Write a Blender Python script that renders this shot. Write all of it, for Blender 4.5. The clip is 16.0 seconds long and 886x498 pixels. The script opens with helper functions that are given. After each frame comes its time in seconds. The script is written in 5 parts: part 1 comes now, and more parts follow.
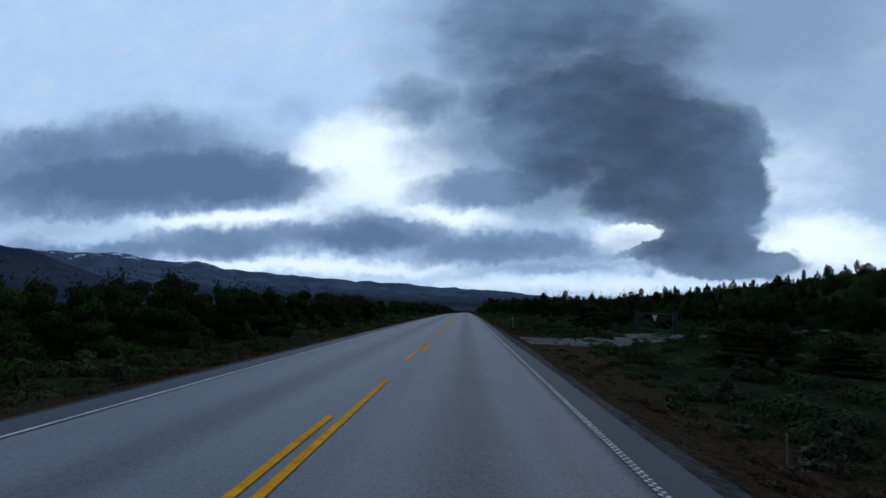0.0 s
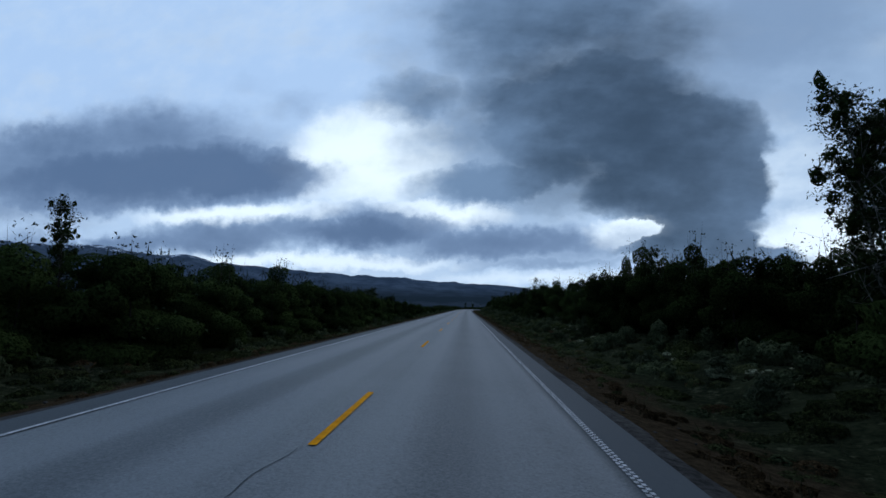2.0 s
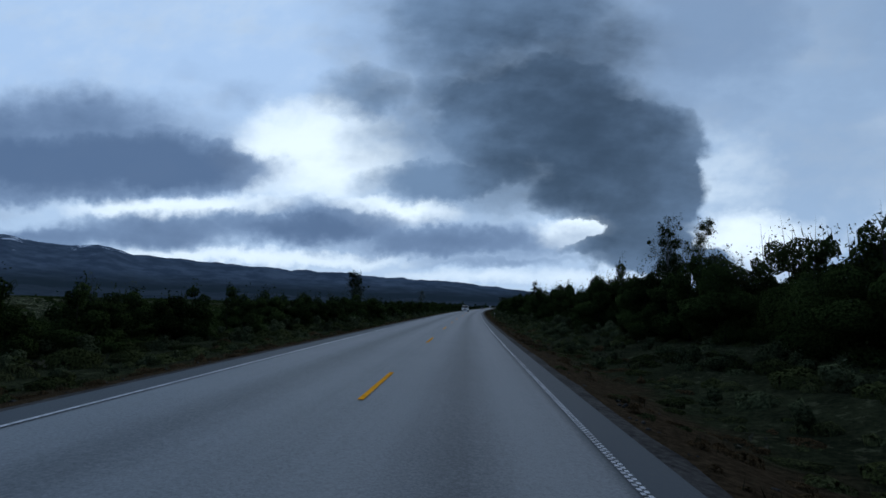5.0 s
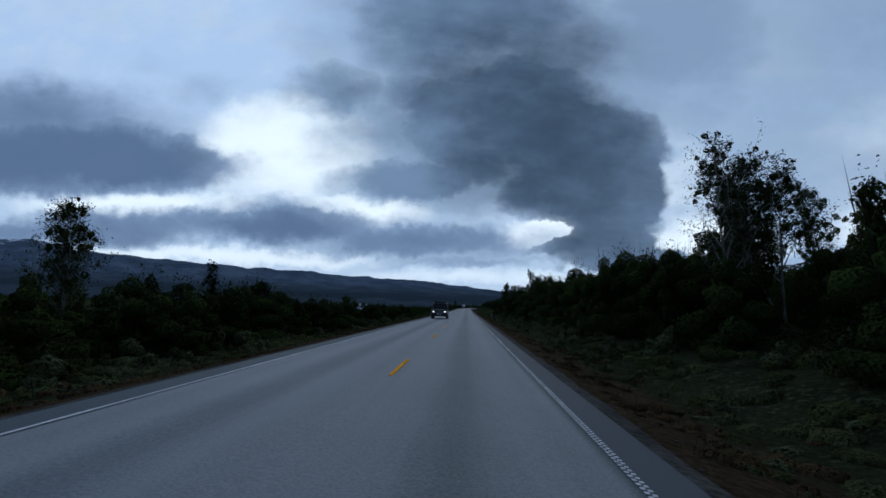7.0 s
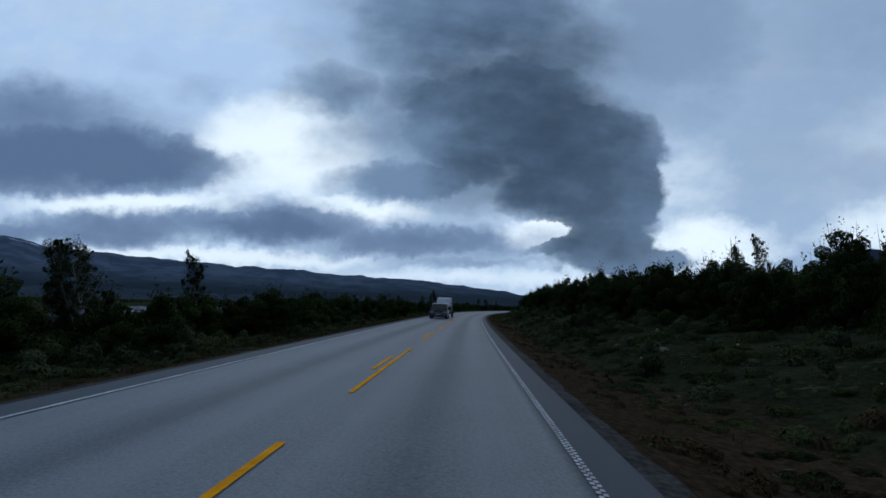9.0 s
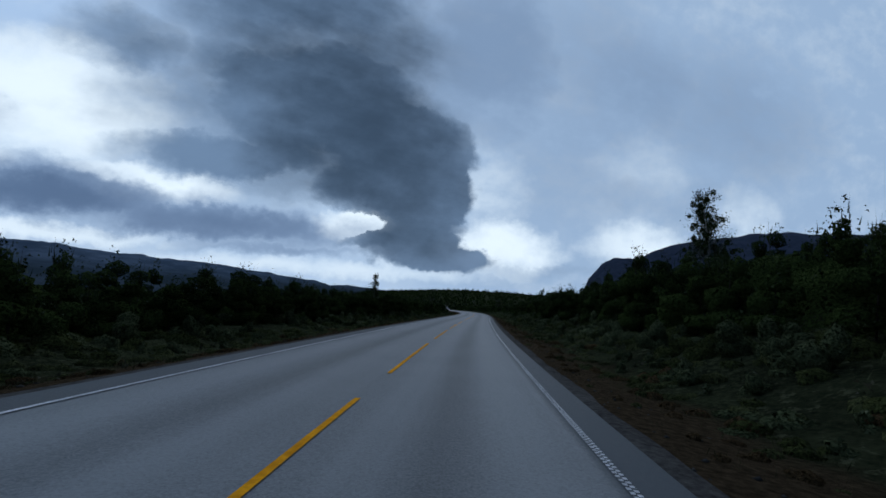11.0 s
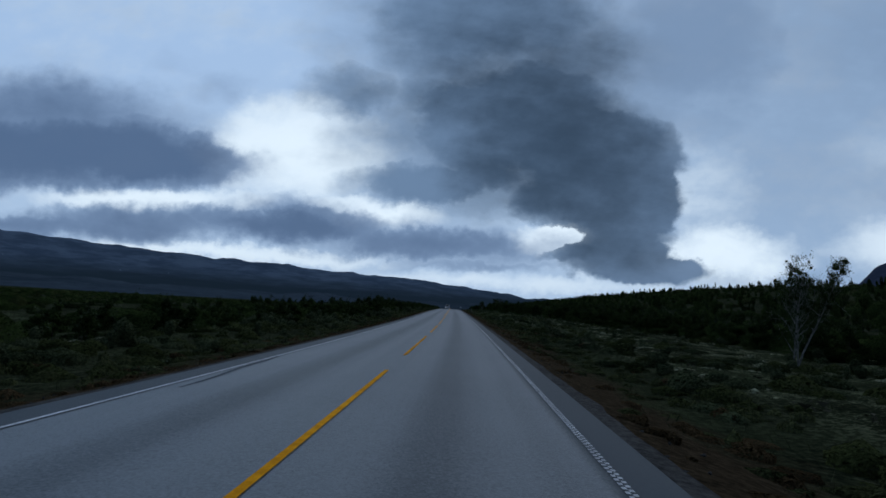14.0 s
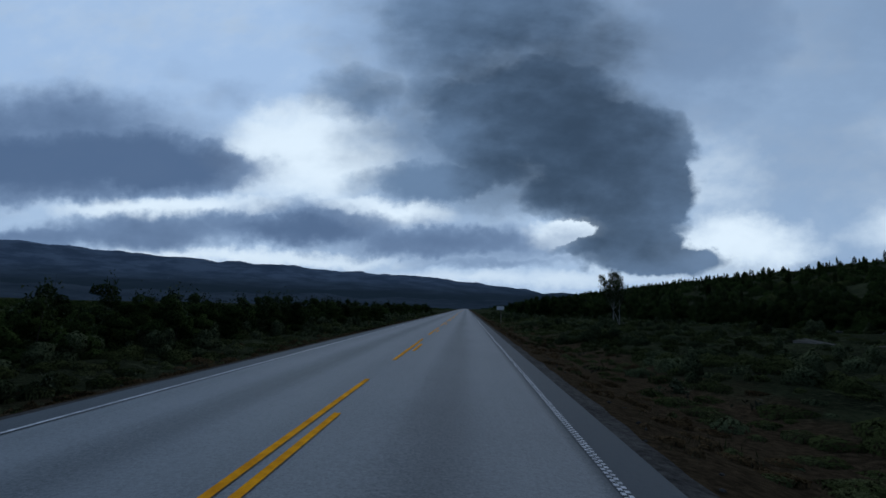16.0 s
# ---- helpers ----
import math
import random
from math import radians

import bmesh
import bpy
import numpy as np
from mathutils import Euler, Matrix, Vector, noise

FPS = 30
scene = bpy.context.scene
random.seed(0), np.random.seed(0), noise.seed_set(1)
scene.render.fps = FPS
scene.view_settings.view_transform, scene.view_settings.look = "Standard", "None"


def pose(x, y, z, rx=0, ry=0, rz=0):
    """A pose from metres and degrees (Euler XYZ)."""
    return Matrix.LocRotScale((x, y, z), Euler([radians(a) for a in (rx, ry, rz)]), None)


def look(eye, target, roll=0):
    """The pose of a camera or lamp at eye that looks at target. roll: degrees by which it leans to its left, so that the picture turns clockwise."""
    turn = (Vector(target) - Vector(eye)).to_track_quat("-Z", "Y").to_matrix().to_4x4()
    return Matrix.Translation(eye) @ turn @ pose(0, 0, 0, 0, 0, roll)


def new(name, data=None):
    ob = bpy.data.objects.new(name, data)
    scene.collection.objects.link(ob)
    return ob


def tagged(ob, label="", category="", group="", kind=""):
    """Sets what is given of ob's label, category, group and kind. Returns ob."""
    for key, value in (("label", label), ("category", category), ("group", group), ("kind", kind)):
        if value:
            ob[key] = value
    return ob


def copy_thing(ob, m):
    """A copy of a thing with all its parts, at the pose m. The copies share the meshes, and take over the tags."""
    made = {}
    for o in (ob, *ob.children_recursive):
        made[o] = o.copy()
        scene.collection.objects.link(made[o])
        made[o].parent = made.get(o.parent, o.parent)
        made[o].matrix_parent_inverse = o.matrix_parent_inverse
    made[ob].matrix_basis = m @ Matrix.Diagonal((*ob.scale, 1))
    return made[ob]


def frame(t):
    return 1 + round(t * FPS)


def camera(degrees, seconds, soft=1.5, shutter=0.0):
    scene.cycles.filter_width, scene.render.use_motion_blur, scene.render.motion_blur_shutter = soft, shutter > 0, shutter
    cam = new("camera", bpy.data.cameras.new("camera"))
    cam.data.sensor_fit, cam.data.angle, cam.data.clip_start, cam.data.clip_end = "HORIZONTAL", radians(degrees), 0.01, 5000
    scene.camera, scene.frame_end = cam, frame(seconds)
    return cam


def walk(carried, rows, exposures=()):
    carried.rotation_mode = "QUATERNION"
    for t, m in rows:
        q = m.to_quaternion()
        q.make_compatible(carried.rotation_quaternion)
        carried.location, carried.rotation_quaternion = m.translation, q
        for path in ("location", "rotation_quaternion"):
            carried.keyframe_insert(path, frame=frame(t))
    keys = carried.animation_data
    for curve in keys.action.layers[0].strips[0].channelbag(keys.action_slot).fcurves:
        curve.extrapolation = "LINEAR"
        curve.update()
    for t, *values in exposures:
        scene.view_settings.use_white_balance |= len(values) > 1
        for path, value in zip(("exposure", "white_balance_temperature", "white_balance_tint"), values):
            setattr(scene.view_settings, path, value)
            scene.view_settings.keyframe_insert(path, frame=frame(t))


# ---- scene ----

# The drive is speeded up about sixfold, so the place stands at a model scale:
# K model metres to one metre of the real road. Lengths below are real metres.
K = 0.26

# ---------------------------------------------------------------- the road's line
# seconds, heading (degrees, left positive)
TURNS = [(0, 20.4), (3.0, 20.4), (3.5, 19.6), (4.0, 17.2), (4.5, 15.9), (5.5, 13.6), (6.5, 11.7), (7.0, 11.2),
         (9.0, 11.1), (9.5, 9.4), (10.0, 2.4), (10.2, -0.5), (10.5, -4.6), (10.8, -8.2), (11.1, -10.9), (11.4, -12.3),
         (11.7, -12.2), (12.0, -10.6), (12.3, -8.0), (12.5, -5.3), (13.0, 1.6), (13.5, 6.5), (14.0, 12.6),
         (14.5, 13.8), (16.0, 13.8)]
# seconds, grade (degrees)
GRADES = [(0, 0.55), (0.5, 0.4), (1.0, 0.0), (3.0, 0.0), (3.5, 0.1), (4.0, 0.0), (4.5, -0.2), (5.7, 0.0), (8.0, 0.0),
          (8.5, 0.3), (9.0, 0.0), (9.5, 0.1), (10.2, 0.2), (11.2, 0.0), (12.3, 0.0), (13.5, 0.0), (14.0, 0.3), (14.5, 0.8),
          (15.0, 0.5), (15.5, 0.2), (16.0, 0.0)]
# seconds, bank of the road (degrees, left side low positive)
BANKS = [(0, 0), (9.5, 0), (10.0, 0.8), (10.2, 1.0), (11.2, 1.8), (12.3, 3.0), (12.5, 3.0), (13.0, 2.8), (13.5, 2.4),
         (14.0, 1.8), (14.3, 0.8), (14.6, 0.0), (16.0, 0.0)]
# seconds, slope by which the left lane is lifted out of the usual crown (curves to the right)
LIFTS = [(0, 0.01), (3.5, 0.0), (4.0, 0.02), (4.5, 0.03), (5.2, 0.03), (6.5, 0.015), (7.5, 0.0), (8.5, -0.01), (9.0, 0.02), (9.4, 0.055), (10.0, 0.083),
         (10.6, 0.085), (11.4, 0.06), (12.2, 0.04), (13.7, 0.035), (14.3, 0.0), (16, -0.01)]
# seconds, metres by which the car keeps to the right of its usual track
SIDEWAYS = [(0, -0.1), (0.5, -0.3), (1.0, -0.15), (1.5, 0.1), (2.0, 0.0), (2.5, 0.1), (3.0, 0.0), (4.5, 0.05), (7.0, 0.0),
            (8.0, -0.1), (8.5, 0.1), (9.0, 0.4), (9.5, 0.0), (10.0, 0.15), (12.3, 0.0), (12.5, 0.1), (13.0, 0.0), (13.5, -0.15),
            (14.0, 0.1), (14.5, 0.05), (15.0, 0.4), (15.5, 0.5), (16.0, 0.2)]


def run(t):
    """The way driven after t seconds, in metres."""
    return 143.7 * t - 0.54 * t * t


def along(rows, s, soft):
    """A quantity given by time, as a smooth function of the way."""
    ways = [run(t) for t, _ in rows]
    kernel = np.exp(-0.5 * (np.arange(-3 * soft, 3 * soft + 1) / soft) ** 2)
    wide = np.interp(np.arange(s[0] - 3 * soft, s[-1] + 3 * soft + 1), ways, [v for _, v in rows])
    return np.convolve(wide, kernel / kernel.sum(), "valid")


WAY = np.arange(-150, 3001, 1.0)
HEADING = np.radians(along(TURNS, WAY, 12))
GRADE = np.radians(along(GRADES, WAY, 16))
BANK = np.radians(along(BANKS, WAY, 14))
LIFT = along(LIFTS, WAY, 14)
LINE_X = np.concatenate([[0], np.cumsum(-np.sin(HEADING[:-1]))])
LINE_Y = np.concatenate([[0], np.cumsum(np.cos(HEADING[:-1]))])
LINE_Z = np.concatenate([[0], np.cumsum(np.tan(GRADE[:-1]))])
ZERO = int(np.searchsorted(WAY, 0))
LINE_X, LINE_Y, LINE_Z = LINE_X - LINE_X[ZERO], LINE_Y - LINE_Y[ZERO], LINE_Z - LINE_Z[ZERO]


def spot(s, d, up=0.0):
    """Places on the road's surface: s metres on, d metres right of the centre line."""
    s, d = np.asarray(s, float), np.asarray(d, float)
    head, bank = np.interp(s, WAY, HEADING), np.interp(s, WAY, BANK)
    x = np.interp(s, WAY, LINE_X) + d * np.cos(head)
    y = np.interp(s, WAY, LINE_Y) + d * np.sin(head)
    reach = np.clip(d, -6, 6) * np.tan(bank)
    reach = reach - np.clip(d, -6, 0) * np.interp(s, WAY, LIFT)
    z = np.interp(s, WAY, LINE_Z) + reach - 0.02 * np.minimum(np.abs(d), 5) + up
    return np.stack(np.broadcast_arrays(x, y, z), -1)


# ---------------------------------------------------------------- camera and walk
EYE, TRACK = 1.41, 1.6
LENS, AHEAD_UP, AHEAD_LEFT, LEAN = 82.0, 6.45, 2.6, 1.8
cam = camera(LENS, 16.0, soft=1.6)
WALK = []
for i in range(81):
    t = i / 5
    s = run(t)
    side = TRACK + np.interp(t, *zip(*SIDEWAYS))
    x, y, z = spot(s, side)
    turn = math.degrees(np.interp(s, WAY, HEADING))
    climb = math.degrees(np.interp(s, WAY, GRADE))
    bank = math.degrees(np.interp(s, WAY, BANK))
    WALK.append((t, pose(x * K, y * K, (z + EYE) * K, 90 + AHEAD_UP + climb, -(LEAN + bank), turn + AHEAD_LEFT)))
walk(cam, WALK, [(0, 0.08, 6500, 10), (4.5, 0.04, 6540, 10), (8.0, 0.0, 6620, 10), (10.2, -0.02, 6660, 10), (12.5, -0.08, 6650, 10), (16.0, -0.17, 6520, 10)])


# ---------------------------------------------------------------- sky and light
class Nodes:
    """Short spellings for building a node tree."""

    def __init__(self, tree):
        self.tree = tree

    def node(self, kind, **values):
        n = self.tree.nodes.new(kind)
        for key, value in values.items():
            if key == "op":
                n.operation = value
            elif key == "mix":
                n.data_type = value
        return n

    def put(self, socket, value):
        if isinstance(value, bpy.types.NodeSocket):
            self.tree.links.new(value, socket)
        else:
            socket.default_value = value

    def math(self, op, a, b=0.0, c=0.0, clamp=False):
        n = self.node("ShaderNodeMath", op=op)
        n.use_clamp = clamp
        for socket, value in zip(n.inputs, (a, b, c)):
            self.put(socket, value)
        return n.outputs[0]

    def vec(self, op, a, b=(0, 0, 0)):
        n = self.node("ShaderNodeVectorMath", op=op)
        self.put(n.inputs[0], a), self.put(n.inputs[1], b)
        return n.outputs["Value"] if op in ("DOT_PRODUCT", "LENGTH") else n.outputs[0]

    def scale(self, a, factor):
        n = self.node("ShaderNodeVectorMath", op="SCALE")
        self.put(n.inputs[0], a), self.put(n.inputs["Scale"], factor)
        return n.outputs[0]

    def xyz(self, x, y, z=0.0):
        n = self.node("ShaderNodeCombineXYZ")
        for socket, value in zip(n.inputs, (x, y, z)):
            self.put(socket, value)
        return n.outputs[0]

    def noise(self, vector, scale, detail=4.0, rough=0.55, out="Fac"):
        n = self.node("ShaderNodeTexNoise")
        self.put(n.inputs["Vector"], vector)
        n.inputs["Scale"].default_value, n.inputs["Detail"].default_value = scale, detail
        n.inputs["Roughness"].default_value = rough
        return n.outputs[out]

    def smooth(self, value, low, high):
        n = self.node("ShaderNodeMapRange")
        n.interpolation_type = "SMOOTHSTEP"
        self.put(n.inputs["Value"], value)
        n.inputs["From Min"].default_value, n.inputs["From Max"].default_value = low, high
        return n.outputs["Result"]

    def blend(self, factor, a, b):
        n = self.node("ShaderNodeMix", mix="RGBA")
        self.put(n.inputs["Factor"], factor)
        self.put(n.inputs["A"] if False else n.inputs[6], a if isinstance(a, bpy.types.NodeSocket) else (*a, 1))
        self.put(n.inputs[7], b if isinstance(b, bpy.types.NodeSocket) else (*b, 1))
        return n.outputs[2]


world = bpy.data.worlds.new("world")
scene.world = world
world.use_nodes = True
world.node_tree.nodes.clear()
w = Nodes(world.node_tree)
ray = w.node("ShaderNodeTexCoord").outputs["Generated"]
# The cloud picture lies on a plane square to the valley: u to the right, v down, 9.02 from the eye.
axis = pose(0, 0, 0, 90 + AHEAD_UP, -LEAN, 11.2 + AHEAD_LEFT).to_3x3()
right, upward, ahead = axis.col[0], axis.col[1], -axis.col[2]
depth = w.math("MAXIMUM", w.vec("DOT_PRODUCT", ray, tuple(ahead)), 0.12)
u = w.math("MULTIPLY_ADD", w.math("DIVIDE", w.vec("DOT_PRODUCT", ray, tuple(right)), depth), 9.02, 7.84)
v = w.math("MULTIPLY_ADD", w.math("DIVIDE", w.vec("DOT_PRODUCT", ray, tuple(upward)), depth), -9.02, 4.41)
flat = w.xyz(u, v)
squeezed = w.xyz(w.math("MULTIPLY", u, 0.7), v)
half = (0.5, 0.5, 0.5)
wide_warp = w.vec("SUBTRACT", w.noise(squeezed, 0.6, 2.0, 0.5, "Color"), half)
edge_warp = w.vec("SUBTRACT", w.noise(w.vec("ADD", squeezed, (4.0, 1.0, 0)), 1.7, 3.0, 0.55, "Color"), half)
fine_warp = w.vec("SUBTRACT", w.noise(w.vec("ADD", w.xyz(w.math("MULTIPLY", u, 0.9), v), (8.0, 5.0, 0)), 3.6, 6.0, 0.62, "Color"), half)
warped = w.vec("ADD", w.vec("ADD", flat, w.vec("MULTIPLY", wide_warp, (0.8, 0.4, 0))),
               w.vec("ADD", w.vec("MULTIPLY", edge_warp, (0.7, 0.38, 0)), w.vec("MULTIPLY", fine_warp, (0.36, 0.34, 0))))
billow = w.math("SUBTRACT", w.noise(w.vec("ADD", w.xyz(w.math("MULTIPLY", u, 0.6), v), (3.1, 7.7, 0)), 0.6, 5.0, 0.55), 0.5)
streak = w.math("SUBTRACT", w.noise(w.vec("ADD", w.xyz(w.math("MULTIPLY", u, 0.34), w.math("MULTIPLY_ADD", u, -0.12, v)), (9.1, 2.7, 0)), 1.6, 5.0, 0.55), 0.5)


def field(blobs):
    """Soft ovals on the cloud plane: centre, half widths, strength."""
    total = 0.0
    for x, y, rx, ry, amount in blobs:
        off = w.vec("MULTIPLY", w.vec("SUBTRACT", warped, (x, y, 0)), (1 / rx, 1 / ry, 0))
        one = w.math("SUBTRACT", 1.0, w.vec("DOT_PRODUCT", off, off), clamp=True)
        total = w.math("MULTIPLY_ADD", one, amount, total)
    return total


# the dark rain cloud: its broad top, its heart, the ragged lobes on its left, the tail under the bright hole
wisp = w.math("SUBTRACT", w.noise(w.vec("ADD", w.xyz(w.math("MULTIPLY", u, 0.7), w.math("MULTIPLY_ADD", u, 0.15, v)), (1.1, 12.7, 0)), 2.4, 6.0, 0.58), 0.5)
storm = field([(8.2, -1.4, 3.0, 2.4, 1.1), (8.6, 0.7, 2.5, 1.6, 1.0), (10.6, 1.2, 1.6, 1.8, 0.45), (6.6, 0.7, 1.9, 1.3, 0.5), (5.75, 1.6, 1.05, 0.5, 0.75), (7.4, 2.4, 2.1, 1.1, 1.0),
               (9.2, 2.2, 2.2, 1.2, 1.1), (10.5, 2.7, 1.5, 0.95, 1.4), (10.75, 3.45, 1.3, 0.7, 1.3), (9.7, 3.5, 1.0, 0.55, 1.0), (6.9, 3.2, 1.5, 0.42, 1.0),
               (8.3, 3.4, 1.7, 0.6, 0.85), (10.7, 4.1, 1.15, 0.55, 0.9), (10.9, 4.5, 1.5, 0.36, 0.9), (11.6, 4.62, 1.0, 0.3, 0.85), (9.75, 4.42, 0.75, 0.16, 0.6),
               (9.45, 4.15, 0.62, 0.22, -1.3)])
heart = field([(10.2, 3.1, 2.8, 1.8, 0.8), (8.7, 1.8, 3.2, 2.0, 0.42), (9.0, 0.2, 2.8, 2.4, 0.45), (10.9, 4.5, 1.8, 0.6, 0.3)])
# the grey layer clouds: the lens-shaped one on the left, the long band above the valley, thin veils
veil = field([(0.6, 2.92, 4.2, 0.72, 1.3), (0.3, 2.35, 3.8, 1.2, 1.0), (0.0, 1.85, 2.6, 1.0, 0.35), (2.2, 2.7, 1.8, 0.6, 0.5), (3.0, 3.05, 2.0, 0.5, 0.8), (-3.4, 2.5, 3.4, 1.2, 1.0), (-2.2, 3.55, 2.4, 0.4, 0.55), (2.0, 4.1, 4.0, 0.42, 1.15), (-2.4, 4.2, 3.6, 0.4, 0.9),
              (4.9, 3.85, 1.8, 0.42, 0.9), (6.3, 4.14, 2.8, 0.48, 0.9), (8.2, 4.32, 2.4, 0.45, 0.85), (3.6, 1.5, 0.8, 0.34, 0.45), (2.8, 1.1, 0.6, 0.3, 0.3), (8.2, 4.66, 2.6, 0.12, 0.4)])
haze = field([(11.7, 0.6, 1.9, 2.1, 1.0), (6.0, 0.2, 1.5, 1.3, 0.4), (14.0, 0.2, 3.2, 2.2, 0.6), (14.0, 2.7, 2.6, 1.4, 0.45), (18.5, 0.8, 4.5, 2.2, 0.7), (17.5, 3.0, 3.0, 0.6, 0.4), (13.6, 4.78, 1.8, 0.16, 0.5)])
# brighter gaps
glow = field([(4.9, 2.7, 2.1, 1.1, 1.1), (6.5, 3.72, 1.4, 0.32, 1.1), (2.4, 3.66, 2.4, 0.26, 1.0), (3.5, 4.58, 4.2, 0.18, 0.7), (-2.0, 3.5, 2.8, 0.25, 0.2), (9.45, 4.15, 0.8, 0.3, 1.4),
              (12.7, 4.35, 1.6, 0.6, 0.9), (12.3, 3.3, 0.9, 1.2, 0.4), (9.0, 4.92, 3.6, 0.2, 0.5), (15.9, 2.4, 1.6, 0.9, 0.22), (16.2, 4.2, 2.0, 0.7, 0.7), (19.0, 3.2, 1.6, 0.9, 0.5)])
clear = w.blend(w.smooth(u, 9.0, 13.0), w.blend(w.smooth(v, 0.5, 4.2), (0.40, 0.585, 0.875), (0.43, 0.60, 0.84)), (0.315, 0.465, 0.69))
sky_col = w.blend(w.smooth(w.math("MULTIPLY_ADD", wisp, 0.7, w.math("MULTIPLY_ADD", streak, 0.5, w.math("MULTIPLY_ADD", billow, 1.1, glow))), -0.15, 1.0), clear, (0.84, 1.0, 1.15))
mist = w.math("MULTIPLY_ADD", wisp, 0.6, w.math("MULTIPLY_ADD", streak, 0.6, w.math("MULTIPLY_ADD", billow, 1.0, haze)))
sky_col = w.blend(w.math("MULTIPLY", w.smooth(mist, -0.1, 1.25), 0.8), sky_col, (0.17, 0.275, 0.455))
shade = w.math("MULTIPLY_ADD", wisp, 0.3, w.math("MULTIPLY_ADD", streak, 0.5, w.math("MULTIPLY_ADD", billow, 0.5, veil)))
grey = w.blend(w.smooth(w.math("MULTIPLY_ADD", wisp, 0.6, w.math("MULTIPLY_ADD", billow, 1.2, w.math("MULTIPLY_ADD", streak, 1.0, veil))), 0.1, 2.1), (0.21, 0.325, 0.53), (0.072, 0.135, 0.265))
sky_col = w.blend(w.math("MULTIPLY", w.smooth(shade, -0.05, 1.1), 0.94), sky_col, grey)
gloom = w.math("MULTIPLY_ADD", streak, 0.25, w.math("MULTIPLY_ADD", billow, 0.5, storm))
inner = w.blend(w.smooth(w.math("MULTIPLY_ADD", wisp, 0.55, w.math("MULTIPLY_ADD", streak, 0.7, w.math("MULTIPLY_ADD", billow, 1.1, heart))), -0.25, 1.3), (0.148, 0.247, 0.41), (0.023, 0.052, 0.1))
crisp = w.math("MULTIPLY", w.smooth(u, 8.0, 10.8), w.smooth(v, 1.4, 3.0))
body = w.math("MULTIPLY_ADD", crisp, w.smooth(gloom, 0.05, 0.55), w.math("MULTIPLY", w.math("SUBTRACT", 1.0, crisp), w.smooth(gloom, -0.1, 1.35)))
sky_col = w.blend(w.math("MULTIPLY", body, 0.97), sky_col, inner)
# behind and overhead: unseen dark overcast, added to dim what faces the camera
front = w.smooth(w.vec("DOT_PRODUCT", ray, tuple(ahead)), 0.05, 0.4)
dim_dome = w.blend(w.smooth(w.noise(ray, 2.0, 5.0), 0.35, 0.65), (0.07, 0.12, 0.21), (0.15, 0.23, 0.38))
sky_col = w.blend(front, dim_dome, sky_col)
air = w.node("ShaderNodeTexSky")
air.sky_type, air.sun_disc = "NISHITA", False
air.sun_elevation, air.sun_rotation = radians(36), radians(14)
sky_col = w.blend(0.015, sky_col, w.scale(air.outputs[0], 0.05))
back = w.node("ShaderNodeBackground")
w.put(back.inputs["Color"], sky_col)
back.inputs["Strength"].default_value = 1.0
w.put(w.node("ShaderNodeOutputWorld").inputs["Surface"], back.outputs[0])

sun = new("sun", bpy.data.lights.new("sun", "SUN"))
sun.data.energy, sun.data.angle, sun.data.color = 0.3, radians(80), (1.0, 0.97, 0.92)
sun.matrix_world = look((50, 200, 150), (0, 0, 0))

# ---------------------------------------------------------------- materials


def material(name, rough=0.8):
    m = bpy.data.materials.new(name)
    m.use_nodes = True
    n = Nodes(m.node_tree)
    shader = m.node_tree.nodes["Principled BSDF"]
    shader.inputs["Roughness"].default_value = rough
    return m, n, shader


def metres(n):
    """Texture coordinates in real metres."""
    return n.scale(n.node("ShaderNodeNewGeometry").outputs["Position"], 1 / K)


def bump(n, shader, height, strength, distance=0.02):
    b = n.node("ShaderNodeBump")
    b.inputs["Strength"].default_value, b.inputs["Distance"].default_value = strength, distance * K
    n.put(b.inputs["Height"], height)
    n.put(shader.inputs["Normal"], b.outputs[0])


def speckled(name, dark, light, scale, rough=0.85, relief=0.4, coarse=0.3, spec=0.3):
    m, n, shader = material(name, rough)
    at = metres(n)
    fine, wide = n.noise(at, scale, 6.0, 0.65), n.noise(at, scale * 0.09, 3.0)
    f = n.math("MULTIPLY_ADD", wide, coarse, n.math("MULTIPLY", fine, 1 - coarse))
    n.put(shader.inputs["Base Color"], n.blend(n.smooth(f, 0.3, 0.7), dark, light))
    shader.inputs["Specular IOR Level"].default_value = spec
    bump(n, shader, fine, relief, 0.3 / scale)
    return m


def leafy(name, low, high, rough=0.7):
    m, n, shader = material(name, rough)
    island = n.node("ShaderNodeNewGeometry").outputs["Random Per Island"]
    wide = n.noise(metres(n), 0.12, 2.0)
    f = n.math("MULTIPLY_ADD", wide, 0.6, n.math("MULTIPLY", island, 0.4))
    n.put(shader.inputs["Base Color"], n.blend(n.smooth(f, 0.15, 0.85), low, high))
    shader.inputs["Specular IOR Level"].default_value = 0.12
    return m


ASPHALT, n_, s_ = material("asphalt", 0.6)
at_ = metres(n_)
grain_ = n_.noise(at_, 22.0, 4.0, 0.7)
across = n_.node("ShaderNodeAttribute")
across.attribute_name = "across"
side_ = across.outputs["Fac"]
aside = n_.math("ABSOLUTE", side_)
oil = n_.smooth(n_.math("ABSOLUTE", n_.math("SUBTRACT", aside, 1.5)), 0.6, 0.05)
worn = n_.smooth(n_.math("ABSOLUTE", n_.math("SUBTRACT", n_.math("ABSOLUTE", n_.math("SUBTRACT", aside, 1.5)), 0.8)), 0.4, 0.05)
shoulder = n_.smooth(aside, 2.9, 3.15)
along_at = n_.node("ShaderNodeAttribute")
